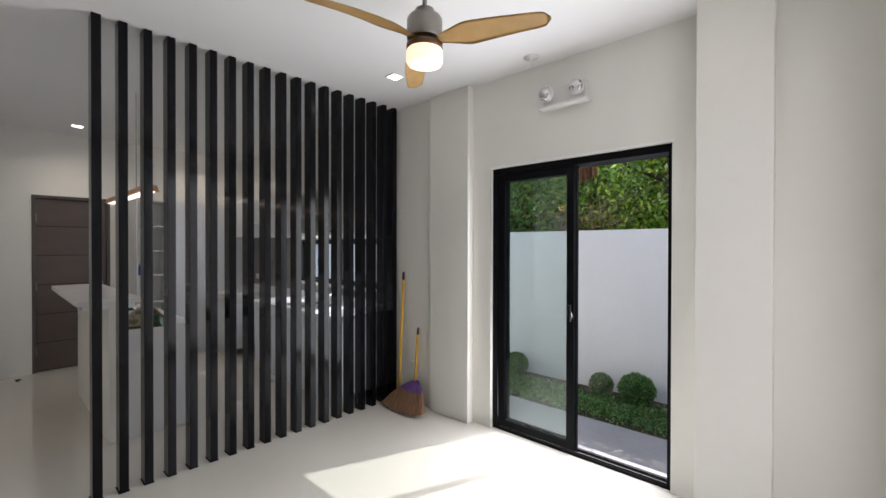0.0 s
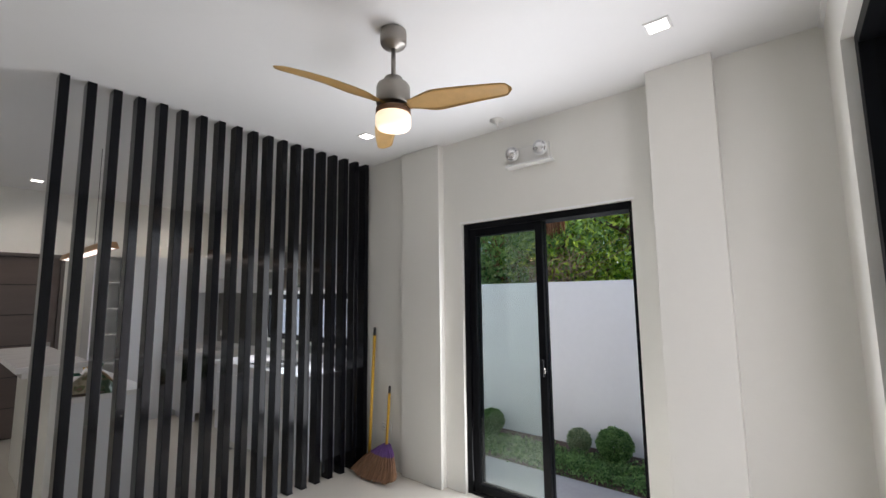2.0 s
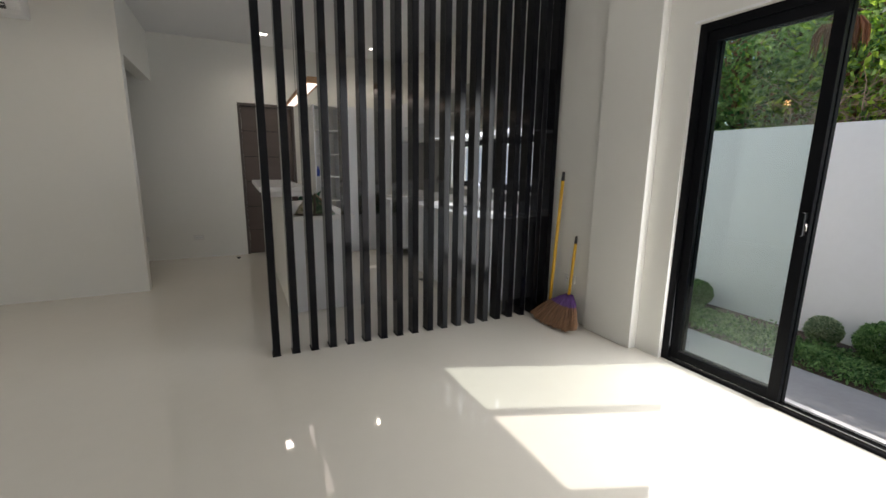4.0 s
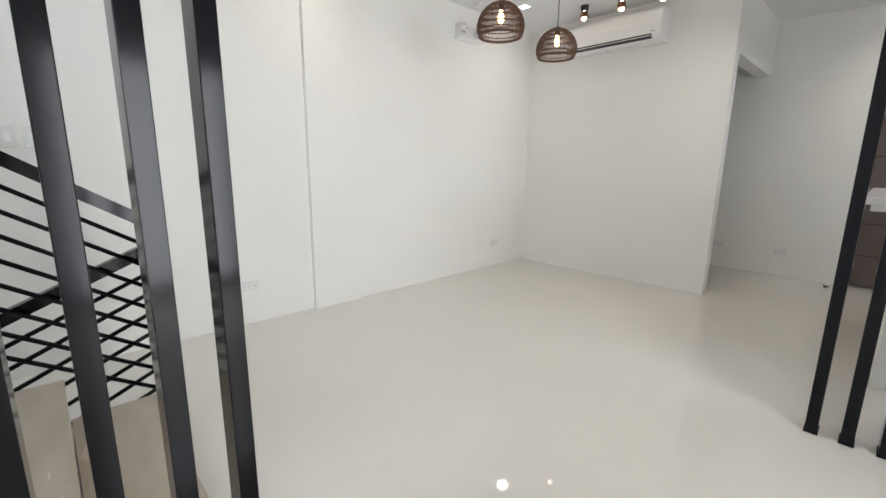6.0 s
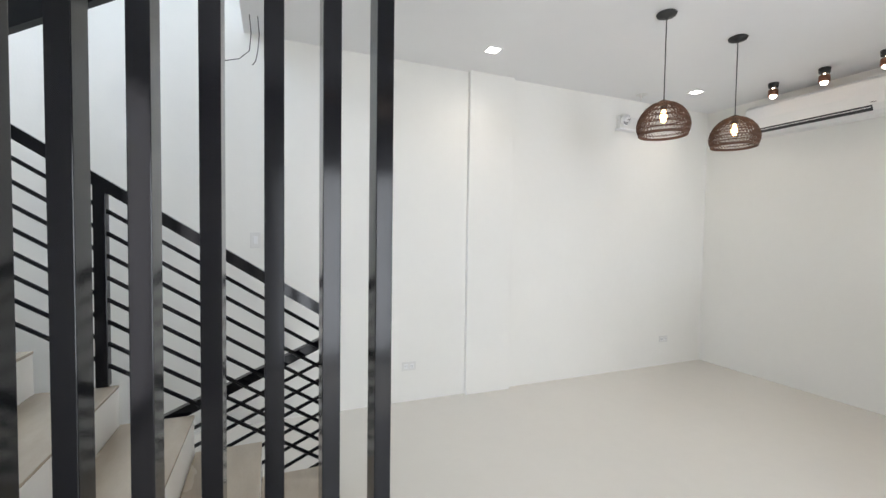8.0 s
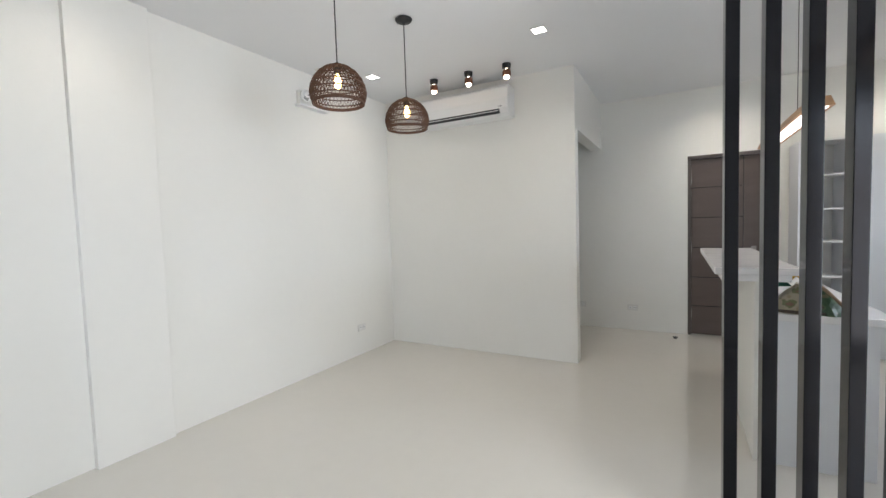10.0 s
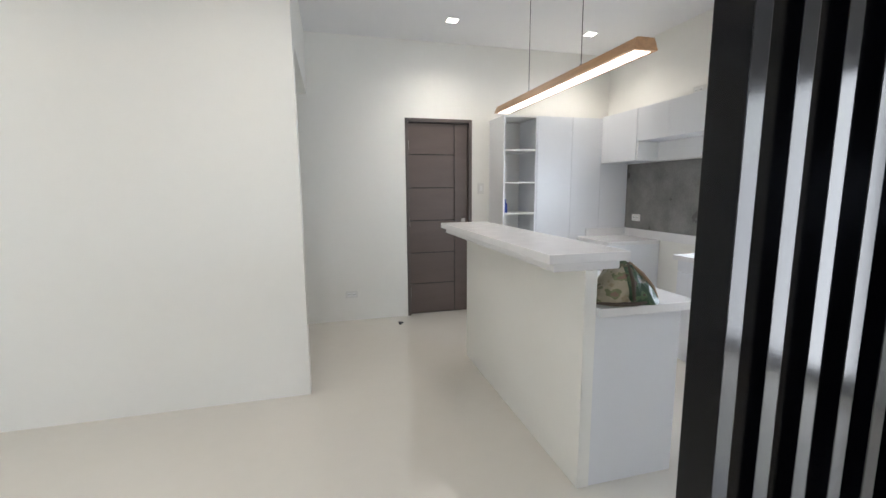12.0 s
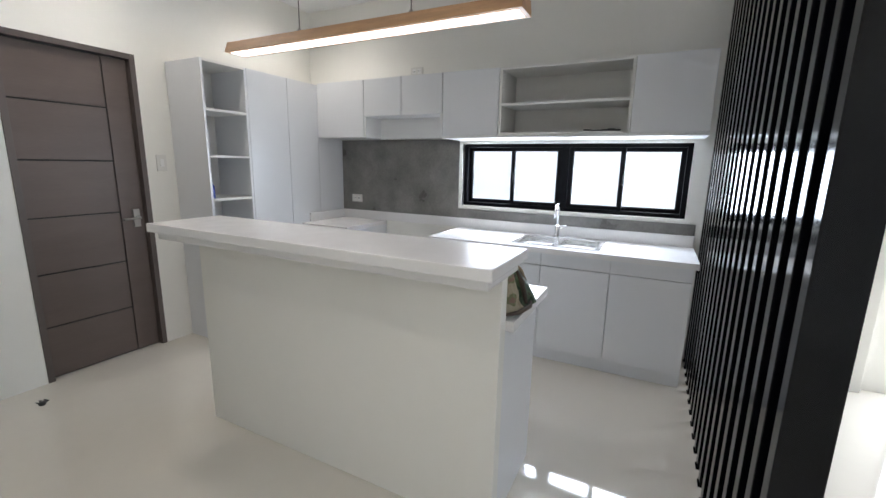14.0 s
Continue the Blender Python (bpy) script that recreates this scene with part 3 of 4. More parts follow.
def tall_cabinet():
    c = thing("tall_cabinet", (2.35, 7.44, 0), "tall pale grey cupboard with two flat closed doors", "cabinet")
    boxpart("body", [(0.0, 1.105, 0.019, 0.398, 0.08, 2.118)], CAB, c)
    boxpart("plinth", [(0.0, 1.105, 0.05, 0.1, 0, 0.08)], CAB, c)
    for a, b in ((0.002, 0.40), (0.403, 0.757)):
        boxpart("door", [(a, b, 0, 0.018, 0.085, 2.118)], CAB, c, 0.0015, "flat pale grey door")
    boxpart("filler", [(0.76, 1.105, 0, 0.018, 0.085, 2.118)], CAB, c, 0.0)
    s = thing("bookcase", (1.975, 7.44, 0), "tall narrow open shelf unit, pale grey outside and white inside", "shelf")
    for name, b in zip(("side_panel", "side_panel", "top_panel", "back_panel", "bottom_panel"), ((0, 0.018, 0, 0.398, 0, 2.118), (0.355, 0.373, 0, 0.398, 0, 2.118), (0.018, 0.355, 0, 0.398, 2.10, 2.118), (0.018, 0.355, 0.39, 0.398, 0.06, 2.10), (0.018, 0.355, 0, 0.39, 0.06, 0.078))):
        boxpart(name, [b], CABIN if name in ("back_panel", "top_panel") else CAB, s, 0.0008)
    for z in (0.42, 0.78, 1.125, 1.445, 1.775):
        boxpart("shelf", [(0.0185, 0.3545, 0.003, 0.389, z - 0.009, z + 0.009)], CABIN, s, 0.001, "white shelf")


tall_cabinet()
bm = bmesh.new()
lathe(bm, [(0.024, 0), (0.026, 0.01), (0.026, 0.09), (0.012, 0.11), (0.012, 0.14)], seg=16)
ob = mesh("spray_bottle", bm, material("blue_plastic", (0.03, 0.07, 0.35), 0.35))
ob.location = (2.02, 7.50, 1.1345)
tagged(ob, "small dark blue plastic bottle standing on the open shelf", "bottle")


# ---- crumpled sack on the lower counter ----
def sack():
    s = thing("paper_sack", (1.545, 5.05, 0.863), "crumpled cream and green-printed sack lying on the lower counter", "bag")
    rnd = random.Random(4)
    camo = bpy.data.materials.new("green_printed_sack")
    camo.use_nodes = True
    n, l = camo.node_tree.nodes, camo.node_tree.links
    tc, no, rp = n.new("ShaderNodeTexCoord"), n.new("ShaderNodeTexNoise"), n.new("ShaderNodeValToRGB")
    no.inputs["Scale"].default_value, no.inputs["Detail"].default_value = 16, 2
    rp.color_ramp.interpolation = "CONSTANT"
    els = rp.color_ramp.elements
    els[0].position, els[0].color = 0.0, (0.10, 0.09, 0.045, 1)
    els[1].position, els[1].color = 0.40, (0.018, 0.05, 0.018, 1)
    e = els.new(0.58)
    e.color = (0.06, 0.10, 0.04, 1)
    e = els.new(0.66)
    e.color = (0.05, 0.03, 0.02, 1)
    l.new(tc.outputs["Object"], no.inputs[0])
    l.new(no.outputs[0], rp.inputs[0])
    l.new(rp.outputs[0], n["Principled BSDF"].inputs["Base Color"])
    n["Principled BSDF"].inputs["Roughness"].default_value = 0.5

    def fold(name, cx, cy, wx, wy, h, lean, mat, seed, label):
        bm = bmesh.new()
        rings = []
        for j in range(10):
            f = j / 9
            ring = []
            for k in range(28):
                a = 2 * math.pi * k / 28
                sq = 1 - f ** 1.5 * 0.82
                wob = 1 + 0.17 * noise.noise(Vector((math.cos(a) * 2.2 + seed, math.sin(a) * 2.2, f * 3.5)))
                ring.append(bm.verts.new((cx + wx * math.cos(a) * wob * sq + lean * f, cy + wy * math.sin(a) * wob * (1 - 0.55 * f), h * f * (0.92 + 0.16 * noise.noise(Vector((a, seed, 0)))))))
            rings.append(ring)
        for a, b in zip(rings, rings[1:]):
            for k in range(28):
                bm.faces.new((a[k], a[(k + 1) % 28], b[(k + 1) % 28], b[k]))
        bm.faces.new(rings[0][::-1])
        bm.faces.new(rings[-1])
        part(name, bm, mat, s, label)

    cream = camo.copy()
    cream.name = "crumpled_tan_sack"
    els = next(k for k in cream.node_tree.nodes if k.bl_idname == "ShaderNodeValToRGB").color_ramp.elements
    for el, col in zip(els, ((0.30, 0.25, 0.16), (0.38, 0.33, 0.235), (0.16, 0.17, 0.08), (0.20, 0.12, 0.08))):
        el.color = (*col, 1)
    fold("front_fold", 0.075, -0.01, 0.115, 0.13, 0.19, -0.06, camo, 1.0, "green camouflage-like printed side")
    fold("side_fold", -0.035, 0.0, 0.12, 0.125, 0.165, 0.02, cream, 5.0, "crumpled cream-tan woven side")
    bm = bmesh.new()
    tube(bm, [(0.02, -0.05, 0.182), (0.075, -0.075, 0.13), (0.13, -0.085, 0.065), (0.165, -0.075, 0.012)], [0.007, 0.010, 0.009, 0.005], 6)
    part("rolled_hem", bm, SACK, s, "rolled kraft hem")
    # dark strip that paints the shade in the crease of the mouth
    bm = bmesh.new()
    tube(bm, [(0.015, -0.05, 0.180), (0.01, -0.10, 0.10), (0.0, -0.125, 0.02)], [0.008, 0.011, 0.007], 6)
    part("mouth_shade", bm, SACKIN, s, "dark strip painted for the shade in the sack mouth")
    # dark strip along the foot that paints the shaded underside
    bm = bmesh.new()
    tube(bm, [(-0.17, -0.07, 0.012), (-0.10, -0.125, 0.014), (0.0, -0.14, 0.012), (0.09, -0.12, 0.012)], [0.005, 0.009, 0.010, 0.005], 6)
    part("underside_shade", bm, SACKIN, s, "dark strip painted for the shade under the sack")
    bm = bmesh.new()
    for x, y, z, w, tip in ((-0.07, 0.09, 0.15, 0.075, -0.06), (0.03, 0.10, 0.15, 0.075, 0.085)):
        vs = [bm.verts.new(p) for p in ((x - w * 0.55, y, z - 0.03), (x + w * 0.55, y + 0.02, z - 0.03), (x + tip * 0.9, y + 0.02, z + 0.055), (x + tip * 0.2, y - 0.01, z + 0.02))]
        bm.faces.new(vs)
    bmesh.ops.solidify(bm, geom=bm.faces[:], thickness=0.012)
    part("green_flap", bm, GREEN, s, "dark green plastic flap")
    bm = bmesh.new()
    tube(bm, [(-0.05, 0.09, 0.15), (-0.02, 0.09, 0.195), (0.02, 0.10, 0.16)], [0.006, 0.014, 0.006], 6)
    part("yellow_strip", bm, YELLOW, s, "yellow strip")


sack()


# ---- linear pendant over the bar ----
def linear_lamp():
    p = thing("linear_pendant", (1.59, 5.0, 1.965), "long oak bar lamp with lit white underside on two thin wires", "lamp")
    bm = bmesh.new()
    L = 1.575
    prof = [(-0.062, 0.0), (0.062, 0.0), (0.042, 0.050), (-0.042, 0.050)]
    a = [bm.verts.new((x, 0, z)) for x, z in prof]
    b = [bm.verts.new((x, L, z)) for x, z in prof]
    for k in range(4):
        bm.faces.new((a[k], a[(k + 1) % 4], b[(k + 1) % 4], b[k]))
    bm.faces.new(a[::-1])
    bm.faces.new(b)
    part("wood_body", bm, OAK, p, "oak body with a sloping profile")
    boxpart("diffuser", [(-0.040, 0.040, 0.02, L - 0.02, -0.003, 0.0)], LAMP_STRIP, p, 0, "lit white diffuser")
    for y in (0.49, 1.11):
        bm = bmesh.new()
        tube(bm, [(0, y, 0.050), (0, y, H - 1.965)], 0.0022, 5)
        part("wire", bm, CORD, p)
        bm = bmesh.new()
        lathe(bm, [(0.012, 0.0495), (0.012, 0.064), (0.004, 0.076)], (0, y, 0), 12)
        part("wire_grip", bm, NICKEL, p)


linear_lamp()


# ---- woven pendants ----
def woven_pendant():
    p = thing("woven_pendant", (-0.74, 3.895, H), "dark woven rattan dome pendant lamp with a lit filament bulb", "lamp", "pair of woven pendants")
    bm = bmesh.new()
    lathe(bm, [(0.055, 0.0), (0.062, -0.006), (0.055, -0.02), (0.012, -0.03), (0.006, -0.04)], seg=28)
    part("canopy", bm, CORD, p, "black ceiling rose")
    bm = bmesh.new()
    tube(bm, [(0, 0, -0.03), (0, 0, -0.60)], 0.0035, 6)
    part("cord", bm, CORD, p)
    top, bot, R = -0.565, -0.775, 0.158
    prof = []
    for k in range(9):
        f = k / 8
        a = f * math.radians(112)
        prof.append((max(0.028, R * math.sin(min(a, math.pi / 2)) if a < math.pi / 2 else R * (1 - 0.10 * (a - math.pi / 2) / 0.384)), top - (top - bot) * (1 - math.cos(min(a, math.pi / 2))) * 0.80 - max(0, a - math.pi / 2) / 0.384 * 0.2 * (top - bot)))
    bm = bmesh.new()
    for r, z in prof:
        tube(bm, [(r * math.cos(2 * math.pi * k / 32), r * math.sin(2 * math.pi * k / 32), z) for k in range(33)], 0.0040, 4, False)
    for (r0, za), (r1, zb) in zip(prof, prof[1:]):
        n = max(10, int(46 * (r0 + r1) / 2 / R))
        pts = []
        for k in range(2 * n + 1):
            a = math.pi * k / n
            r, z = (r0, za) if k % 2 == 0 else (r1, zb)
            pts.append((r * math.cos(a), r * math.sin(a), z))
        tube(bm, pts, 0.0036, 4, False)
    for dz in (-0.004, 0.004):
        r, z = prof[-1]
        tube(bm, [(r * math.cos(2 * math.pi * k / 32), r * math.sin(2 * math.pi * k / 32), z + dz) for k in range(33)], 0.005, 5, False)
    tagged(part("shade", bm, RATTAN, p, "open-weave dark rattan dome"), kind="stuff")
    bm = bmesh.new()
    lathe(bm, [(0.018, -0.555), (0.02, -0.57), (0.02, -0.61), (0.014, -0.615)], seg=16)
    part("socket", bm, CORD, p)
    bm = bmesh.new()
    lathe(bm, [(0.008, -0.615), (0.012, -0.63), (0.019, -0.655), (0.020, -0.672), (0.014, -0.69), (0.003, -0.697)], seg=16)
    part("bulb", bm, LAMP_BULB, p, "lit amber bulb")
    return p


wp = woven_pendant()
copy_thing(wp, Matrix.Translation((-0.775, 4.64, H)))


# ---- ceiling spots, downlights ----
def downlight():
    d = thing("downlight", (0, 0, H), "lit square recessed ceiling downlight with a white rim", "lamp", "square downlights")
    s, t = 0.046, 0.013
    boxpart("rim", [(-s - t, s + t, -s - t, -s, -0.006, 0.0), (-s - t, s + t, s, s + t, -0.006, 0), (-s - t, -s, -s, s, -0.006, 0), (s, s + t, -s, s, -0.006, 0)], PLASTIC, d, 0.001)
    boxpart("lens", [(-s, s, -s, s, -0.003, 0.0)], LAMP_WHITE, d, 0, "lit white lens")
    return d


spots = [(2.916, 1.301), (2.92, 3.511), (-1.69, 5.43), (-1.665, 3.142), (0.0, 5.35), (1.385, 7.26), (2.80, 7.265)]
dl = downlight()
dl.location = (*spots[0], H)
for x, y in spots[1:]:
    copy_thing(dl, Matrix.Translation((x, y, H)))
for x, y, power in [(*p, 3.5 if p[0] < -1 else 11 if p[0] > 1 else 8) if p[1] > 4 or p[0] < 0 else (*p, 0.5) for p in spots]:
    q = bpy.data.lights.new("downlight_beam", "SPOT")
    q.energy, q.spot_size, q.spot_blend, q.shadow_soft_size, q.color = power, radians(150), 1.0, 0.05, (1, 0.93, 0.82)
    new("downlight_beam", q).location = (x, y, H - 0.02)


def ceiling_spot():
    s = thing("ceiling_spot", (0, 0, H), "small black ceiling spot with copper-brown ring and lit bulb", "lamp", "three ceiling spots")
    bm = bmesh.new()
    lathe(bm, [(0.04, 0), (0.042, -0.004), (0.038, -0.04), (0.03, -0.045)], seg=20)
    part("base", bm, CORD, s)
    for k in range(3):
        a = 2 * math.pi * k / 3 + 0.4
        bm = bmesh.new()
        tube(bm, [(0.03 * math.cos(a), 0.03 * math.sin(a), -0.04), (0.032 * math.cos(a), 0.032 * math.sin(a), -0.10)], 0.003, 5)
        part("strut", bm, CORD, s)
    bm = bmesh.new()
    lathe(bm, [(0.035, -0.060), (0.039, -0.066), (0.040, -0.112), (0.036, -0.116), (0.031, -0.112), (0.031, -0.066)], seg=20)
    part("ring", bm, COPPER, s, "copper-brown ring")
    bm = bmesh.new()
    lathe(bm, [(0.010, -0.045), (0.012, -0.09), (0.024, -0.105), (0.027, -0.120), (0.021, -0.135), (0.004, -0.142)], seg=18)
    part("bulb", bm, LAMP_SPOT, s, "lit warm bulb")
    return s


cs = ceiling_spot()
cs.location = (-1.235, 5.85, H)
copy_thing(cs, Matrix.Translation((-0.845, 5.85, H)))
copy_thing(cs, Matrix.Translation((-0.458, 5.86, H)))


# ---- air conditioner ----
def air_conditioner():
    a = thing("air_conditioner", (-1.60, Y_AC, 2.475), "white wall-mounted split air conditioner with dark outlet slots", "air conditioner")
    L, prof = 1.08, [(0.0, 0.0), (-0.13, 0.0), (-0.175, 0.025), (-0.205, 0.075), (-0.215, 0.16), (-0.20, 0.27), (-0.17, 0.30), (0.0, 0.305)]
    bm = bmesh.new()
    cols = []
    for f in (0, 0.012, L - 0.012, L):
        k = 0.97 if f in (0, L) else 1.0
        cols.append([bm.verts.new((f, y * k, 0.1525 + (z - 0.1525) * k)) for y, z in prof])
    for p, q in zip(cols, cols[1:]):
        for k in range(len(prof)):
            bm.faces.new((p[k], p[(k + 1) % len(prof)], q[(k + 1) % len(prof)], q[k]))
    bm.faces.new(cols[0][::-1])
    bm.faces.new(cols[-1])
    part("casing", bm, PLASTIC, a, "smooth white casing")
    bm = bmesh.new()
    beam(bm, (0.08, -0.190, 0.044), (0.99, -0.190, 0.044), 0.020, 0.044)
    part("outlet_slot", bm, DARK, a, "dark air outlet")
    for y, z in ((-0.200, 0.048), (-0.192, 0.034)):
        boxpart("louvre", [(0.085, 0.985, y - 0.004, y + 0.004, z - 0.003, z + 0.003)], PLASTIC, a, 0.001, "thin white louvre")
    bm = bmesh.new()
    bx(bm, L - 0.10, L - 0.06, -0.207, -0.200, 0.085, 0.09)
    part("display", bm, DARK, a)


air_conditioner()


# ---- ceiling fan ----
def ceiling_fan():
    f = thing("ceiling_fan", (2.097, 2.34, H), "nickel ceiling fan with three pale wooden blades and lit lamp", "ceiling fan")
    bm = bmesh.new()
    lathe(bm, [(0.064, 0.0), (0.066, -0.01), (0.066, -0.065), (0.058, -0.078), (0.025, -0.085), (0.018, -0.095)], seg=36)
    part("canopy", bm, NICKEL, f)
    bm = bmesh.new()
    tube(bm, [(0, 0, -0.08), (0, 0, -0.265)], 0.0115, 14)
    part("rod", bm, NICKEL, f)
    bm = bmesh.new()
    lathe(bm, [(0.012, -0.235), (0.03, -0.245), (0.045, -0.25), (0.047, -0.268), (0.076, -0.285), (0.084, -0.30), (0.084, -0.385), (0.080, -0.392)], seg=40)
    part("motor", bm, NICKEL, f)
    bm = bmesh.new()
    lathe(bm, [(0.080, -0.410), (0.086, -0.415), (0.086, -0.437), (0.082, -0.441)], seg=40)
    part("collar", bm, material("bronze_collar", (0.20, 0.12, 0.08), 0.4, metal=1.0), f, "bronze collar")
    bm = bmesh.new()
    lathe(bm, [(0.083, -0.441), (0.087, -0.447), (0.087, -0.492), (0.080, -0.507), (0.060, -0.515), (0.004, -0.518)], seg=40)
    part("diffuser", bm, LAMP_FAN, f, "lit frosted lamp cover")
    for ang in (171, 291, 51):
        bm = bmesh.new()
        rows = []
        for i in range(25):
            t = i / 24
            r = 0.03 + 0.555 * t
            rise = min(1.0, max(0.0, (t - 0.06) / 0.30))
            wide = 0.030 + 0.043 * rise * rise * (3 - 2 * rise) - 0.030 * max(0.0, t - 0.36) / 0.64
            wide *= math.sqrt(max(0.0, 1 - max(0, (t - 0.92) / 0.082) ** 2)) if t > 0.92 else 1
            twist = radians(17 - 3 * t)
            sweep = 0.012 * math.sin(t * 3.1)
            z = -0.398 - 0.004 * t + 0.012 * math.sin(t * 3.1)
            row = []
            for j in range(7):
                u = (j / 3 - 1) * max(wide, 0.003)
                row.append(bm.verts.new((r, sweep + u * math.cos(twist), z - u * math.sin(twist) - 0.04 * u * u / 0.06)))
            rows.append(row)
        for a, b in zip(rows, rows[1:]):
            for j in range(6):
                fc = bm.faces.new((a[j], b[j], b[j + 1], a[j + 1]))
                fc.smooth = True
        bmesh.ops.solidify(bm, geom=bm.faces[:], thickness=0.008)
        blade = part("blade", bm, BLADE, f, "curved pale wood blade")
        blade.rotation_euler = (0, 0, radians(ang))


ceiling_fan()


# ---- emergency lights, sprinklers ----
def emergency_light():
    e = thing("emergency_light", (0, 0, 0), "white twin-head emergency light mounted high on the wall", "emergency light", "emergency lights")
    boxpart("housing", [(-0.045, 0.0, -0.16, 0.16, -0.055, 0.075)], IVORY, e, 0.006)
    boxpart("tray", [(-0.075, 0.0, -0.185, 0.185, -0.075, -0.055)], PLASTIC, e, 0.006)
    for y in (-0.115, 0.115):
        m = Matrix.Rotation(radians(-100), 4, "Y")
        bm = bmesh.new()
        lathe(bm, [(0.02, 0.0), (0.045, 0.015), (0.056, 0.035), (0.056, 0.048), (0.05, 0.05)], (-0.045, y, 0.03), 28, m)
        head = part("lamp_head", bm, PLASTIC, e, "round silver lamp head")
        bm = bmesh.new()
        lathe(bm, [(0.049, 0.0505), (0.03, 0.060), (0.002, 0.063)], (-0.045, y, 0.03), 28, m)
        part("lens", bm, SILVER, head)
    return e


el = emergency_light()
el.location = (X_E, 2.33, 2.60)
copy_thing(el, Matrix.Translation((X_W, 5.03, 2.62)) @ Matrix.Rotation(math.pi, 4, "Z"))


def junction_cover():
    s = thing("ceiling_outlet", (0, 0, H), "white round ceiling outlet plate with a short white cable", "outlet", "ceiling outlet plates")
    bm = bmesh.new()
    lathe(bm, [(0.055, 0.0), (0.055, -0.005), (0.014, -0.010), (0.012, -0.028), (0.006, -0.032)], seg=24)
    part("plate", bm, IVORY, s)
    bm = bmesh.new()
    tube(bm, [(0.0, 0, -0.03), (0.006, 0.0, -0.045), (0.014, -0.003, -0.055)], 0.006, 6)
    part("cable", bm, IVORY, s)
    return s


jc = junction_cover()
jc.location = (3.36, 2.52, H)
copy_thing(jc, Matrix.Translation((-1.97, 5.02, H)) @ Matrix.Rotation(math.pi, 4, "Z"))


# ---- outlets and switches ----
def wall_plate(x, y, z, turn, kind, label):
    w, h = (0.125, 0.075) if kind == "socket" else (0.072, 0.118)
    p = thing("wall_" + kind, (x, y, z), label, kind, "wall " + kind + " plates")
    p.rotation_euler = (0, 0, radians(turn))
    boxpart("plate", [(-w / 2, w / 2, -0.009, 0.0, -h / 2, h / 2)], IVORY, p, 0.003)
    if kind == "socket":
        for dx in (-0.026, 0.026):
            face = boxpart("face", [(dx - 0.017, dx + 0.017, -0.0115, -0.009, -0.02, 0.02)], PLASTIC, p, 0.001)
            boxpart("slot", [(dx - 0.008, dx - 0.005, -0.0125, -0.0112, -0.006, 0.008), (dx + 0.005, dx + 0.008, -0.0125, -0.0112, -0.006, 0.008)], DARK, face)
    else:
        boxpart("rocker", [(-0.014, 0.014, -0.014, -0.009, -0.028, 0.028)], PLASTIC, p, 0.002)


wl = "cream double wall socket close above the floor"
wall_plate(X_W, 2.636, 0.31, 90, "socket", wl)
wall_plate(X_W, 5.636, 0.30, 90, "socket", wl)
wall_plate(0.432, Y_N, 0.285, 0, "socket", wl)
wall_plate(-0.20, Y_N, 0.295, 0, "socket", wl)
wall_plate(3.495, 3.87, 0.36, -90, "socket", "white double wall socket behind the brooms")
wall_plate(3.449, 7.255, 1.065, -90, "socket", "white double socket on the grey backsplash")
wall_plate(3.46, 6.56, 2.235, -90, "socket", "small double socket on the wall above the wall cabinets")
wall_plate(X_W, 1.535, 1.385, 90, "switch", "white light switch on the wall by the stairs")
wall_plate(X_W, 1.435, 1.385, 90, "switch", "white blank switch plate on the wall by the stairs")
wall_plate(1.875, Y_N, 1.39, 0, "switch", "cream light switch between the brown door and the shelf unit")

det = thing("wall_sensor", (0.02, Y_N, 2.86), "small white upright wall sensor below the ceiling", "sensor")
boxpart("case", [(-0.012, 0.012, -0.02, 0, -0.06, 0.03)], PLASTIC, det, 0.004)
bm = bmesh.new()
for dy, bend in ((0.0, 0.10), (0.05, 0.02)):
    tube(bm, [(0, dy, 0), (0.0, dy + 0.01, -0.12), (0.01, dy, -0.24), (0.03, dy - bend * 0.6, -0.31), (0.05, dy - bend * 1.5, -0.345)], 0.003, 5)
ob = mesh("loose_cable", bm, CORD)
ob.location = (-1.85, 1.41, H)
tagged(ob, "two loose dark electric wires hanging from the ceiling by the stairwell", "cable")


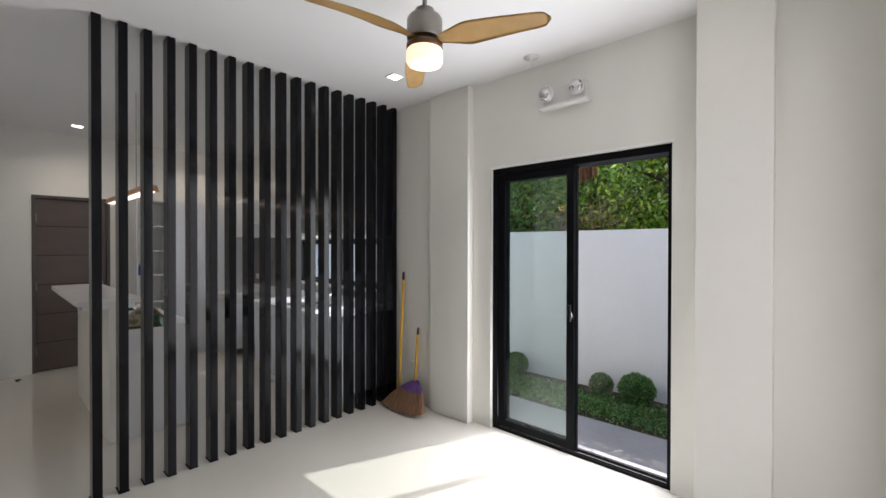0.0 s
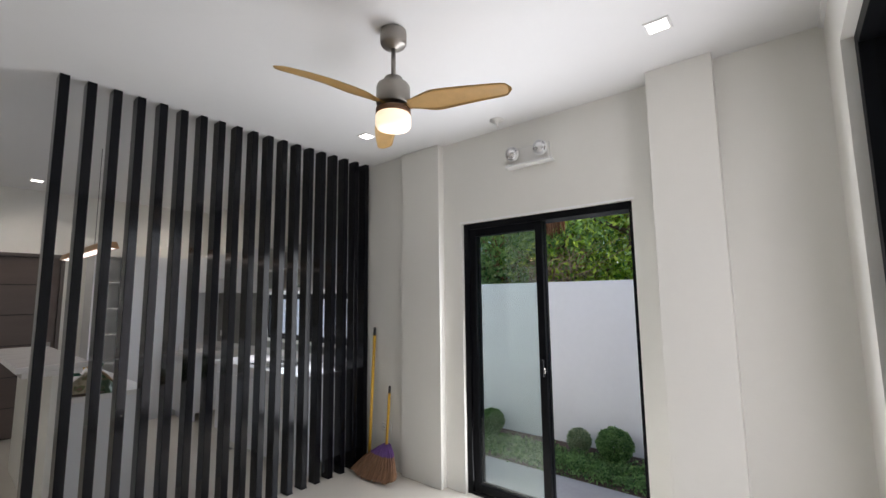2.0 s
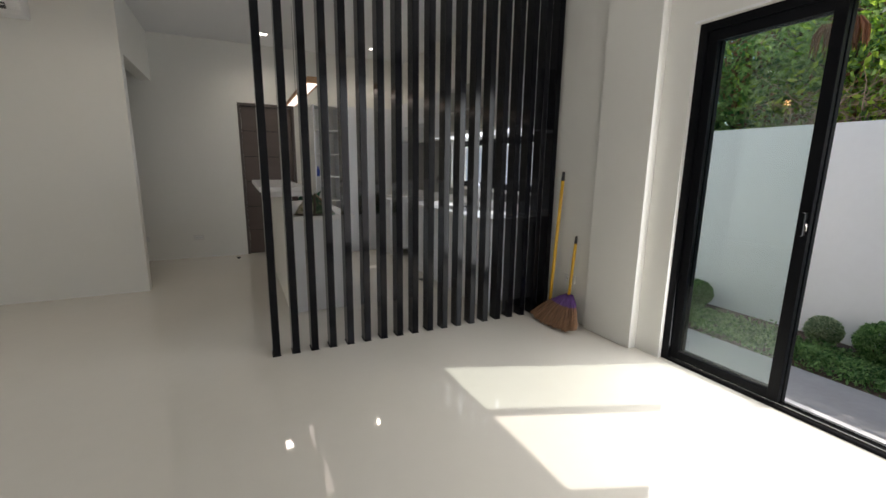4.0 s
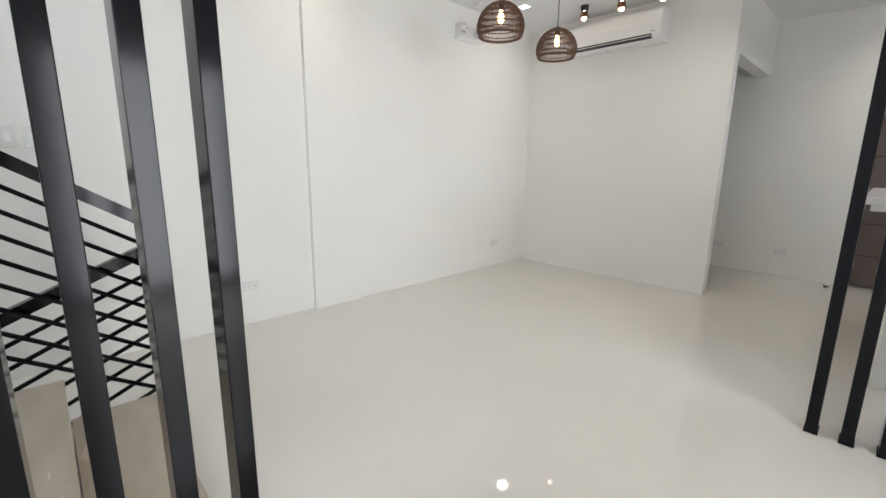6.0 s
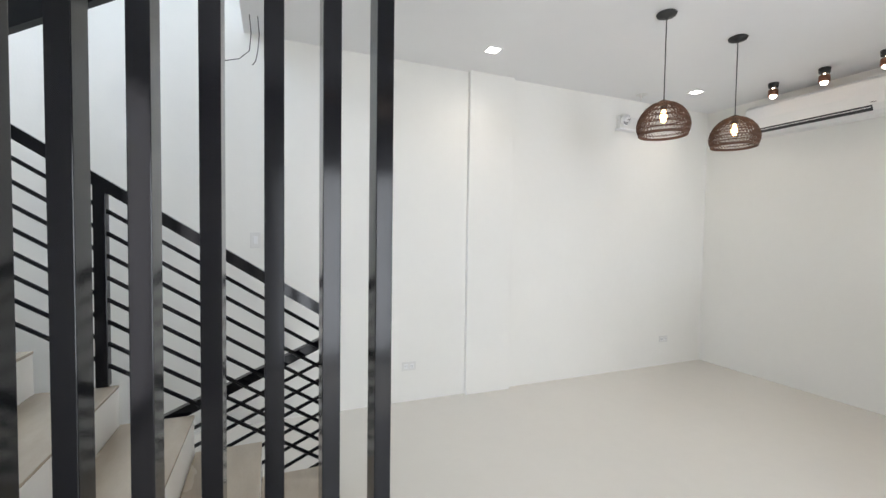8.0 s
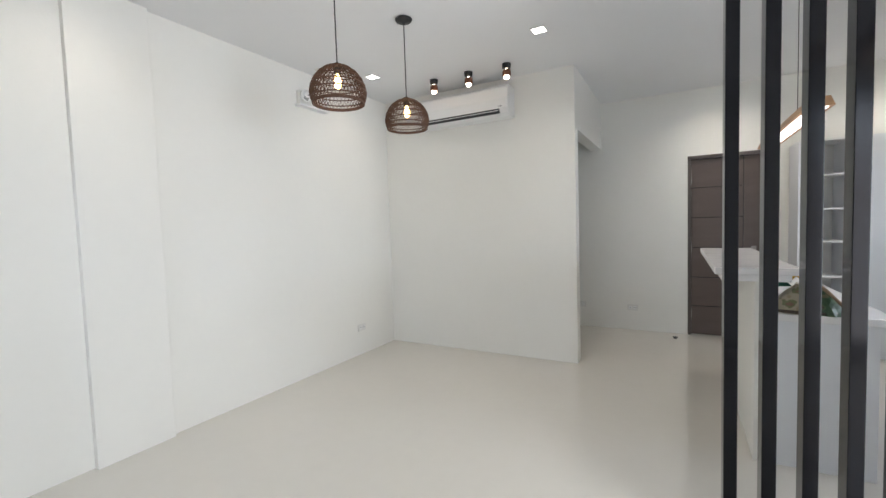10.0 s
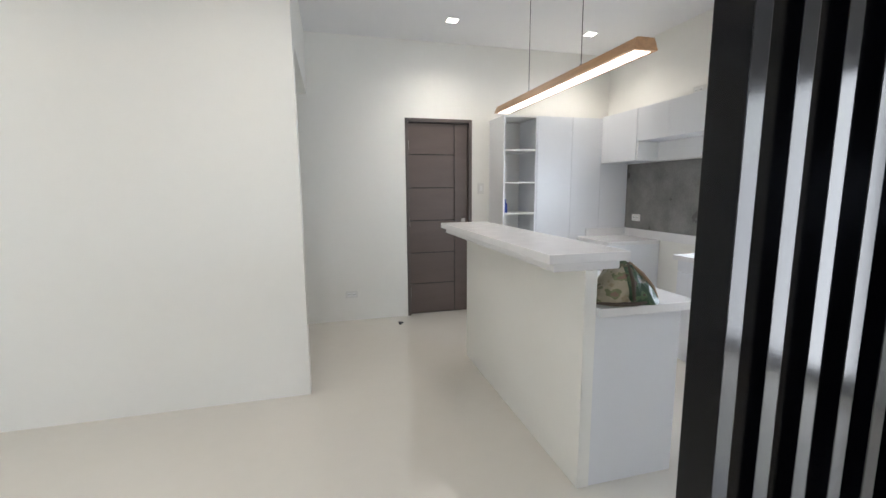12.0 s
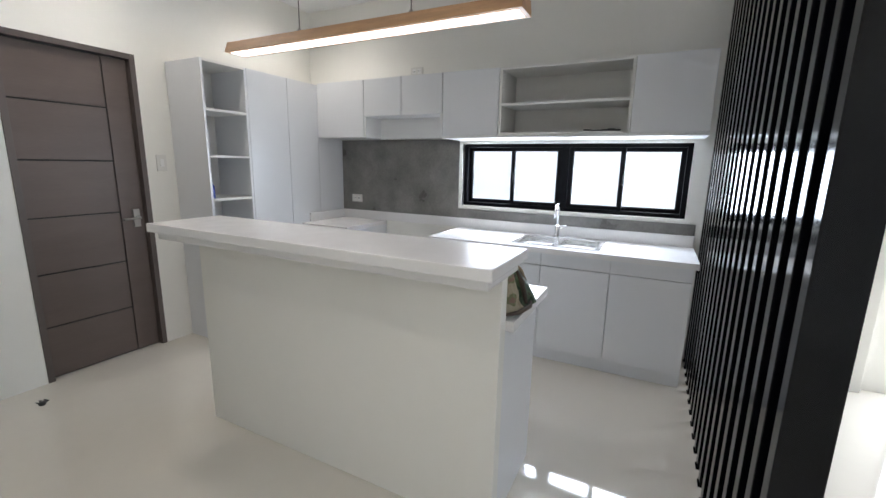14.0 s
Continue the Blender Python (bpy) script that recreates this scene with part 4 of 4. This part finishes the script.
# ---- brooms ----
def soft_broom():
    b = thing("soft_broom", (3.33, 3.79, 0), "reed broom with purple binding and yellow handle, leaning on the wall", "broom")
    bm = bmesh.new()
    n, rows = 40, 14
    grid = []
    for j in range(rows):
        f = j / (rows - 1)      # 0 at the neck
        row = []
        for i in range(n + 1):
            u = i / n * 2 - 1
            half = 0.035 + 0.235 * math.sin(f * 1.35) ** 0.9
            thick = 0.030 + 0.015 * f
            y = u * half + 0.0
            z = 0.245 - 0.24 * f * (1 - 0.12 * u * u) + 0.012 * noise.noise(Vector((u * 14, f * 2, 3)))
            x = 0.085 - 0.17 * f + 0.012 * noise.noise(Vector((u * 18, f * 3, 0)))
            if j == rows - 1:
                z = max(0.004, z + random.uniform(-0.006, 0.02))
            row.append((x, y, z, thick * math.sqrt(max(0.02, 1 - u * u * 0.85))))
        grid.append(row)
    for split, name, mat, lab in (((0, 5), "binding", PURPLE, "purple woven binding"), ((4, rows), "bristles", REED, "brown reed bristles")):
        bm = bmesh.new()
        sides = []
        for s in (-1, 1):
            sides.append([[bm.verts.new((x + s * th * (1.06 if name == "binding" else 1), y * (1.02 if name == "binding" else 1), z)) for x, y, z, th in row] for row in grid[split[0]:split[1]]])
        for g in sides:
            for a, c in zip(g, g[1:]):
                for i in range(n):
                    bm.faces.new((a[i], a[i + 1], c[i + 1], c[i]))
        for a, c in ((sides[0][0], sides[1][0]), (sides[0][-1], sides[1][-1])):
            for i in range(n):
                bm.faces.new((a[i], a[i + 1], c[i + 1], c[i]))
        for i in (0, n):
            for j in range(len(sides[0]) - 1):
                bm.faces.new((sides[0][j][i], sides[0][j + 1][i], sides[1][j + 1][i], sides[1][j][i]))
        part(name, bm, mat, b, lab)
    bm = bmesh.new()
    tube(bm, [(0.085, 0.0, 0.22), (0.125, 0.005, 0.68)], 0.0125, 12)
    part("handle", bm, YELLOW, b, "yellow plastic handle")
    bm = bmesh.new()
    tube(bm, [(0.125, 0.005, 0.68), (0.129, 0.006, 0.735), (0.13, 0.006, 0.745)], [0.0125, 0.011, 0.006], 10)
    part("tip", bm, DARK, b, "dark handle tip")


soft_broom()
mop = thing("stick_broom", (3.38, 3.985, 0), "tall yellow-handled stick leaning in the corner by the black slats", "broom")
bm = bmesh.new()
tube(bm, [(0.0, 0.0, 0.03), (0.07, 0.01, 1.19)], 0.014, 12)
part("handle", bm, YELLOW, mop, "yellow handle")
bm = bmesh.new()
tube(bm, [(0.07, 0.01, 1.19), (0.074, 0.011, 1.265)], [0.015, 0.012], 10)
part("tip", bm, DARK, mop, "dark blue handle tip")
bm = bmesh.new()
lathe(bm, [(0.028, 0.0), (0.03, 0.01), (0.018, 0.05), (0.014, 0.06)], seg=14)
part("socket", bm, DARK, mop)

# ---- floor bits ----
bm = bmesh.new()
for k in range(5):
    a = k * 1.3
    v = [bm.verts.new((0.008 * math.cos(a), 0.008 * math.sin(a), 0.002)), bm.verts.new((0.035 * math.cos(a), 0.025 * math.sin(a), 0.012 + 0.006 * k)), bm.verts.new((0.02 * math.cos(a + 0.8), 0.022 * math.sin(a + 0.8), 0.028))]
    bm.faces.new(v)
lathe(bm, [(0.016, 0.0), (0.018, 0.01), (0.010, 0.022)], seg=10)
ob = mesh("dry_leaf_curl", bm, DARK)
ob.location = (0.905, 7.57, 0.0005)
tagged(ob, "small dark curled dry leaf lying on the polished floor", "leaf")
dr = thing("floor_drain", (2.82, 5.55, 0.0), "small dark rectangular floor drain in the polished floor", "drain")
boxpart("rim", [(-0.045, 0.045, -0.06, 0.06, 0.0002, 0.003)], NICKEL, dr)
boxpart("grate", [(-0.034, 0.034, -0.048 + 0.016 * k, -0.04 + 0.016 * k, 0.003, 0.0045) for k in range(6)], DARK, dr)

# ---- garden ----
structure("ground", [(-400, 400, -400, 400, -0.55, -0.3)], SOIL)
structure("path", [(3.66, 4.70, -3.0, 10.0, -0.3, -0.17)], CONCRETE, 0.004)
structure("threshold", [(3.60, 3.78, 1.55, 3.06, -0.17, -0.012)], STONE, 0.003)
structure("planting_bed", [(4.70, 5.70, -3.0, 10.0, -0.3, -0.20)], SOIL)
structure("garden_wall", [(5.70, 5.86, -3.0, 10.0, -0.3, 1.715)], GARDENWALL, 0.006)
# unseen wall, added along with the overhang to close off the south side
structure("unseen_wall_south", [(0.2, 5.70, -3.0, -2.85, -0.3, 2.4)], GARDENWALL)


def leaves(bm, pts, size, rnd):
    for p in pts:
        s = size * rnd.uniform(0.6, 1.35)
        d = Vector((rnd.gauss(0, 1), rnd.gauss(0, 1), rnd.gauss(0, 0.7))).normalized()
        u = d.orthogonal().normalized()
        v = d.cross(u)
        a = rnd.uniform(0, 6.28)
        u, v = u * math.cos(a) + v * math.sin(a), v * math.cos(a) - u * math.sin(a)
        p = Vector(p)
        q = [bm.verts.new(p - u * s), bm.verts.new(p + v * s * 0.42 + d * s * 0.12), bm.verts.new(p + u * s), bm.verts.new(p - v * s * 0.42 + d * s * 0.12)]
        bm.faces.new(q)


def flat_mesh(name, bm, mat, parent=None, label=""):
    me = bpy.data.meshes.new(name)
    bm.to_mesh(me)
    bm.free()
    me.materials.append(mat)
    ob = new(name, me)
    if parent:
        ob.parent = parent
    return tagged(ob, label)


def topiary(x, y, r, zc, mat, label, seed):
    rnd = random.Random(seed)
    t = thing("topiary_ball", (x, y, -0.20), label, "shrub", "clipped round shrubs")
    bm = bmesh.new()
    for k in range(4):
        a = k * 1.7
        tube(bm, [(0.02 * math.cos(a), 0.02 * math.sin(a), 0), (0.05 * math.cos(a), 0.05 * math.sin(a), zc * 0.6), (r * 0.6 * math.cos(a), r * 0.6 * math.sin(a), zc)], [0.012, 0.008, 0.003], 5)
    part("stems", bm, BARK, t)
    bm = bmesh.new()
    pts = []
    for k in range(int(5200 * (r / 0.17) ** 2)):
        d = Vector((rnd.gauss(0, 1), rnd.gauss(0, 1), rnd.gauss(0, 1))).normalized()
        rr = r * (rnd.uniform(0.72, 1.0) + 0.07 * noise.noise(d * 3 + Vector((seed, 0, 0))))
        p = d * rr
        p.z = zc + p.z * 0.92
        if p.z > 0.02:
            pts.append(p)
    leaves(bm, pts, 0.015, rnd)
    flat_mesh("crown", bm, mat, t, "dense clipped leaves")


topiary(5.38, 2.43, 0.185, 0.19, LEAFDARK, "dense dark green clipped ball shrub before the white garden wall", 1)
topiary(5.42, 2.83, 0.135, 0.15, LEAFPALE, "smaller pale variegated ball shrub before the white garden wall", 2)
topiary(5.40, 3.95, 0.16, 0.18, LEAFDARK, "green clipped ball shrub further along the white garden wall", 3)
topiary(5.42, 2.03, 0.10, 0.12, LEAFPALE, "small pale variegated shrub in the planting bed", 4)
topiary(5.40, 1.45, 0.16, 0.17, LEAFDARK, "dark green clipped ball shrub in the planting bed", 5)

rnd = random.Random(8)
bm = bmesh.new()
pts = []
for k in range(26000):
    y, x = rnd.uniform(0.4, 7.2), rnd.triangular(4.66, 5.5, 4.95)
    hgt = 0.10 + 0.06 * noise.noise(Vector((x * 5, y * 5, 0))) + 0.03 * noise.noise(Vector((x * 20, y * 20, 0)))
    if x > 5.28:
        hgt *= 0.25
    pts.append((x, y, -0.20 + hgt * rnd.uniform(0.25, 1.15)))
leaves(bm, pts, 0.019, rnd)
ob = flat_mesh("ground_cover", bm, LEAFDARK)
tagged(ob, "low leafy green ground cover along the path", "ground cover", kind="stuff")


def tree(x, y, h, spread, seed, label, leaf, n=13000, dead=3000):
    rnd = random.Random(seed)
    t = thing("tree", (x, y, -0.3), label, "tree", "trees behind the garden wall")
    bm = bmesh.new()
    tube(bm, [(0, 0, 0), (0.05, 0.03, h * 0.25), (0.0, 0.1, h * 0.5), (0.05, 0.05, h * 0.8)], [0.11, 0.09, 0.06, 0.02], 10)
    tips = []
    for k in range(16):
        a, z0 = rnd.uniform(0, 6.28), h * rnd.uniform(0.22, 0.75)
        L = spread * rnd.uniform(0.5, 1.0)
        p0 = Vector((0.03, 0.06, z0))
        p1 = p0 + Vector((math.cos(a) * L * 0.5, math.sin(a) * L * 0.5, 0.25 * L))
        p2 = p0 + Vector((math.cos(a + 0.3) * L, math.sin(a + 0.3) * L, rnd.uniform(-0.1, 0.5) * L))
        p1.x, p2.x = max(p1.x, 6.15 - x), max(p2.x, 6.1 - x)
        tube(bm, [p0, p1, p2], [0.04, 0.022, 0.006], 6)
        tips += [p1, p2, (p1 + p2) / 2]
        for _ in range(3):
            q = p1.lerp(p2, rnd.random())
            e = q + Vector((rnd.uniform(-0.5, 0.5), rnd.uniform(-0.5, 0.5), rnd.uniform(-0.3, 0.5)))
            e.x = max(e.x, 6.02 - x)
            tube(bm, [q, e], [0.012, 0.003], 5)
            tips.append(e)
    part("trunk", bm, BARK, t, "brown trunk with branching limbs")
    bm = bmesh.new()
    pts = []
    for k in range(n):
        c = rnd.choice(tips)
        s = 0.33
        q = (c.x + rnd.gauss(0, s), c.y + rnd.gauss(0, s), c.z + rnd.gauss(0, s * 0.8))
        # crown cut along the sun's slope, so sunlight still reaches the door
        if q[0] + x > 6.0 and q[2] - 0.1 < 1.33 * (q[0] + x - 3.95) + 0.05 * noise.noise(Vector((q[1] * 2 + y * 2, q[0], 0))):
            pts.append(q)
    leaves(bm, pts, 0.042, rnd)
    flat_mesh("crown", bm, leaf, t, "bright green leafy crown with gaps")
    bm = bmesh.new()
    pts = []
    for k in range(dead // 14):
        c = rnd.choice(tips)
        c = c + Vector((rnd.gauss(0, 0.2), rnd.gauss(0, 0.2), rnd.gauss(0, 0.1)))
        for _ in range(14 if c.x + x > 6.1 else 0):
            pts.append((c.x + rnd.gauss(0, 0.03), c.y + rnd.gauss(0, 0.03), c.z - rnd.uniform(0, 0.30)))
    leaves(bm, pts, 0.032, rnd)
    flat_mesh("dry_pod_cluster", bm, DEAD, t, "hanging clusters of reddish-brown dry pods")["kind"] = "stuff"


lab = "leafy green tree with reddish-brown dry pods behind the white wall"
# the last three trees are added to fill gaps and shade the path
for k, (x, y, h) in enumerate(((7.0, 1.6, 4.2), (7.2, 3.4, 4.6), (6.9, 5.2, 4.2), (8.6, 2.6, 5.2), (8.8, 4.6, 5.4), (7.3, 7.2, 4.4), (8.3, 0.2, 4.8),
                               (7.0, 2.5, 4.4), (7.1, 4.4, 4.5), (7.0, 0.6, 4.3))):
    tree(x, y, h, 1.5, 20 + k, lab, LEAFLIME if y < 3.0 else LEAF)


def bramble(y0, y1, seed):
    """Dry bare twigs that stand above the garden wall."""
    rnd = random.Random(seed)
    b = thing("dry_bramble", (6.0, (y0 + y1) / 2, -0.3), "tangle of bare grey-brown twigs behind the white garden wall", "bush")
    bm = bmesh.new()
    for k in range(190):
        y = rnd.uniform(-0.5, 0.5) * (y1 - y0)
        p = Vector((rnd.uniform(0.0, 0.3), y, 0.0 if k < 12 else rnd.uniform(1.7, 2.3)))
        if k < 12:
            q = p + Vector((rnd.uniform(0, 0.2), rnd.uniform(-0.3, 0.3), 2.2))
            tube(bm, [p, (p + q) / 2 + Vector((0.05, 0.06, 0)), q], [0.022, 0.018, 0.006], 5)
            continue
        d = Vector((rnd.uniform(0.0, 0.25), rnd.gauss(0, 0.3), rnd.uniform(-0.1, 0.45)))
        tube(bm, [p, p + d * 0.5 + Vector((0, rnd.uniform(-0.05, 0.05), 0.04)), p + d], [0.0065, 0.0045, 0.002], 4)
    tagged(part("twig_tangle", bm, material("dry_twigs", (0.42, 0.29, 0.19), 0.85, spread=0.4, scale=9), b, "bare dry twigs"), kind="stuff")
    for k in range(5):
        bm = bmesh.new()
        cy, cz = rnd.uniform(-0.5, 0.5) * (y1 - y0), rnd.uniform(2.82, 2.92)
        for _ in range(16):
            a, c = rnd.uniform(-0.09, 0.09), rnd.uniform(-0.05, 0.05)
            tube(bm, [(c, cy + a * 0.3, cz + 0.05), (c, cy + a, cz - 0.04), (c + 0.01, cy + a * 1.2, cz - rnd.uniform(0.14, 0.24))], [0.003, 0.014, 0.004], 4)
        part("pod_bunch", bm, DEAD, b, "hanging bunch of reddish-brown pods")


bramble(3.0, 3.7, 3)
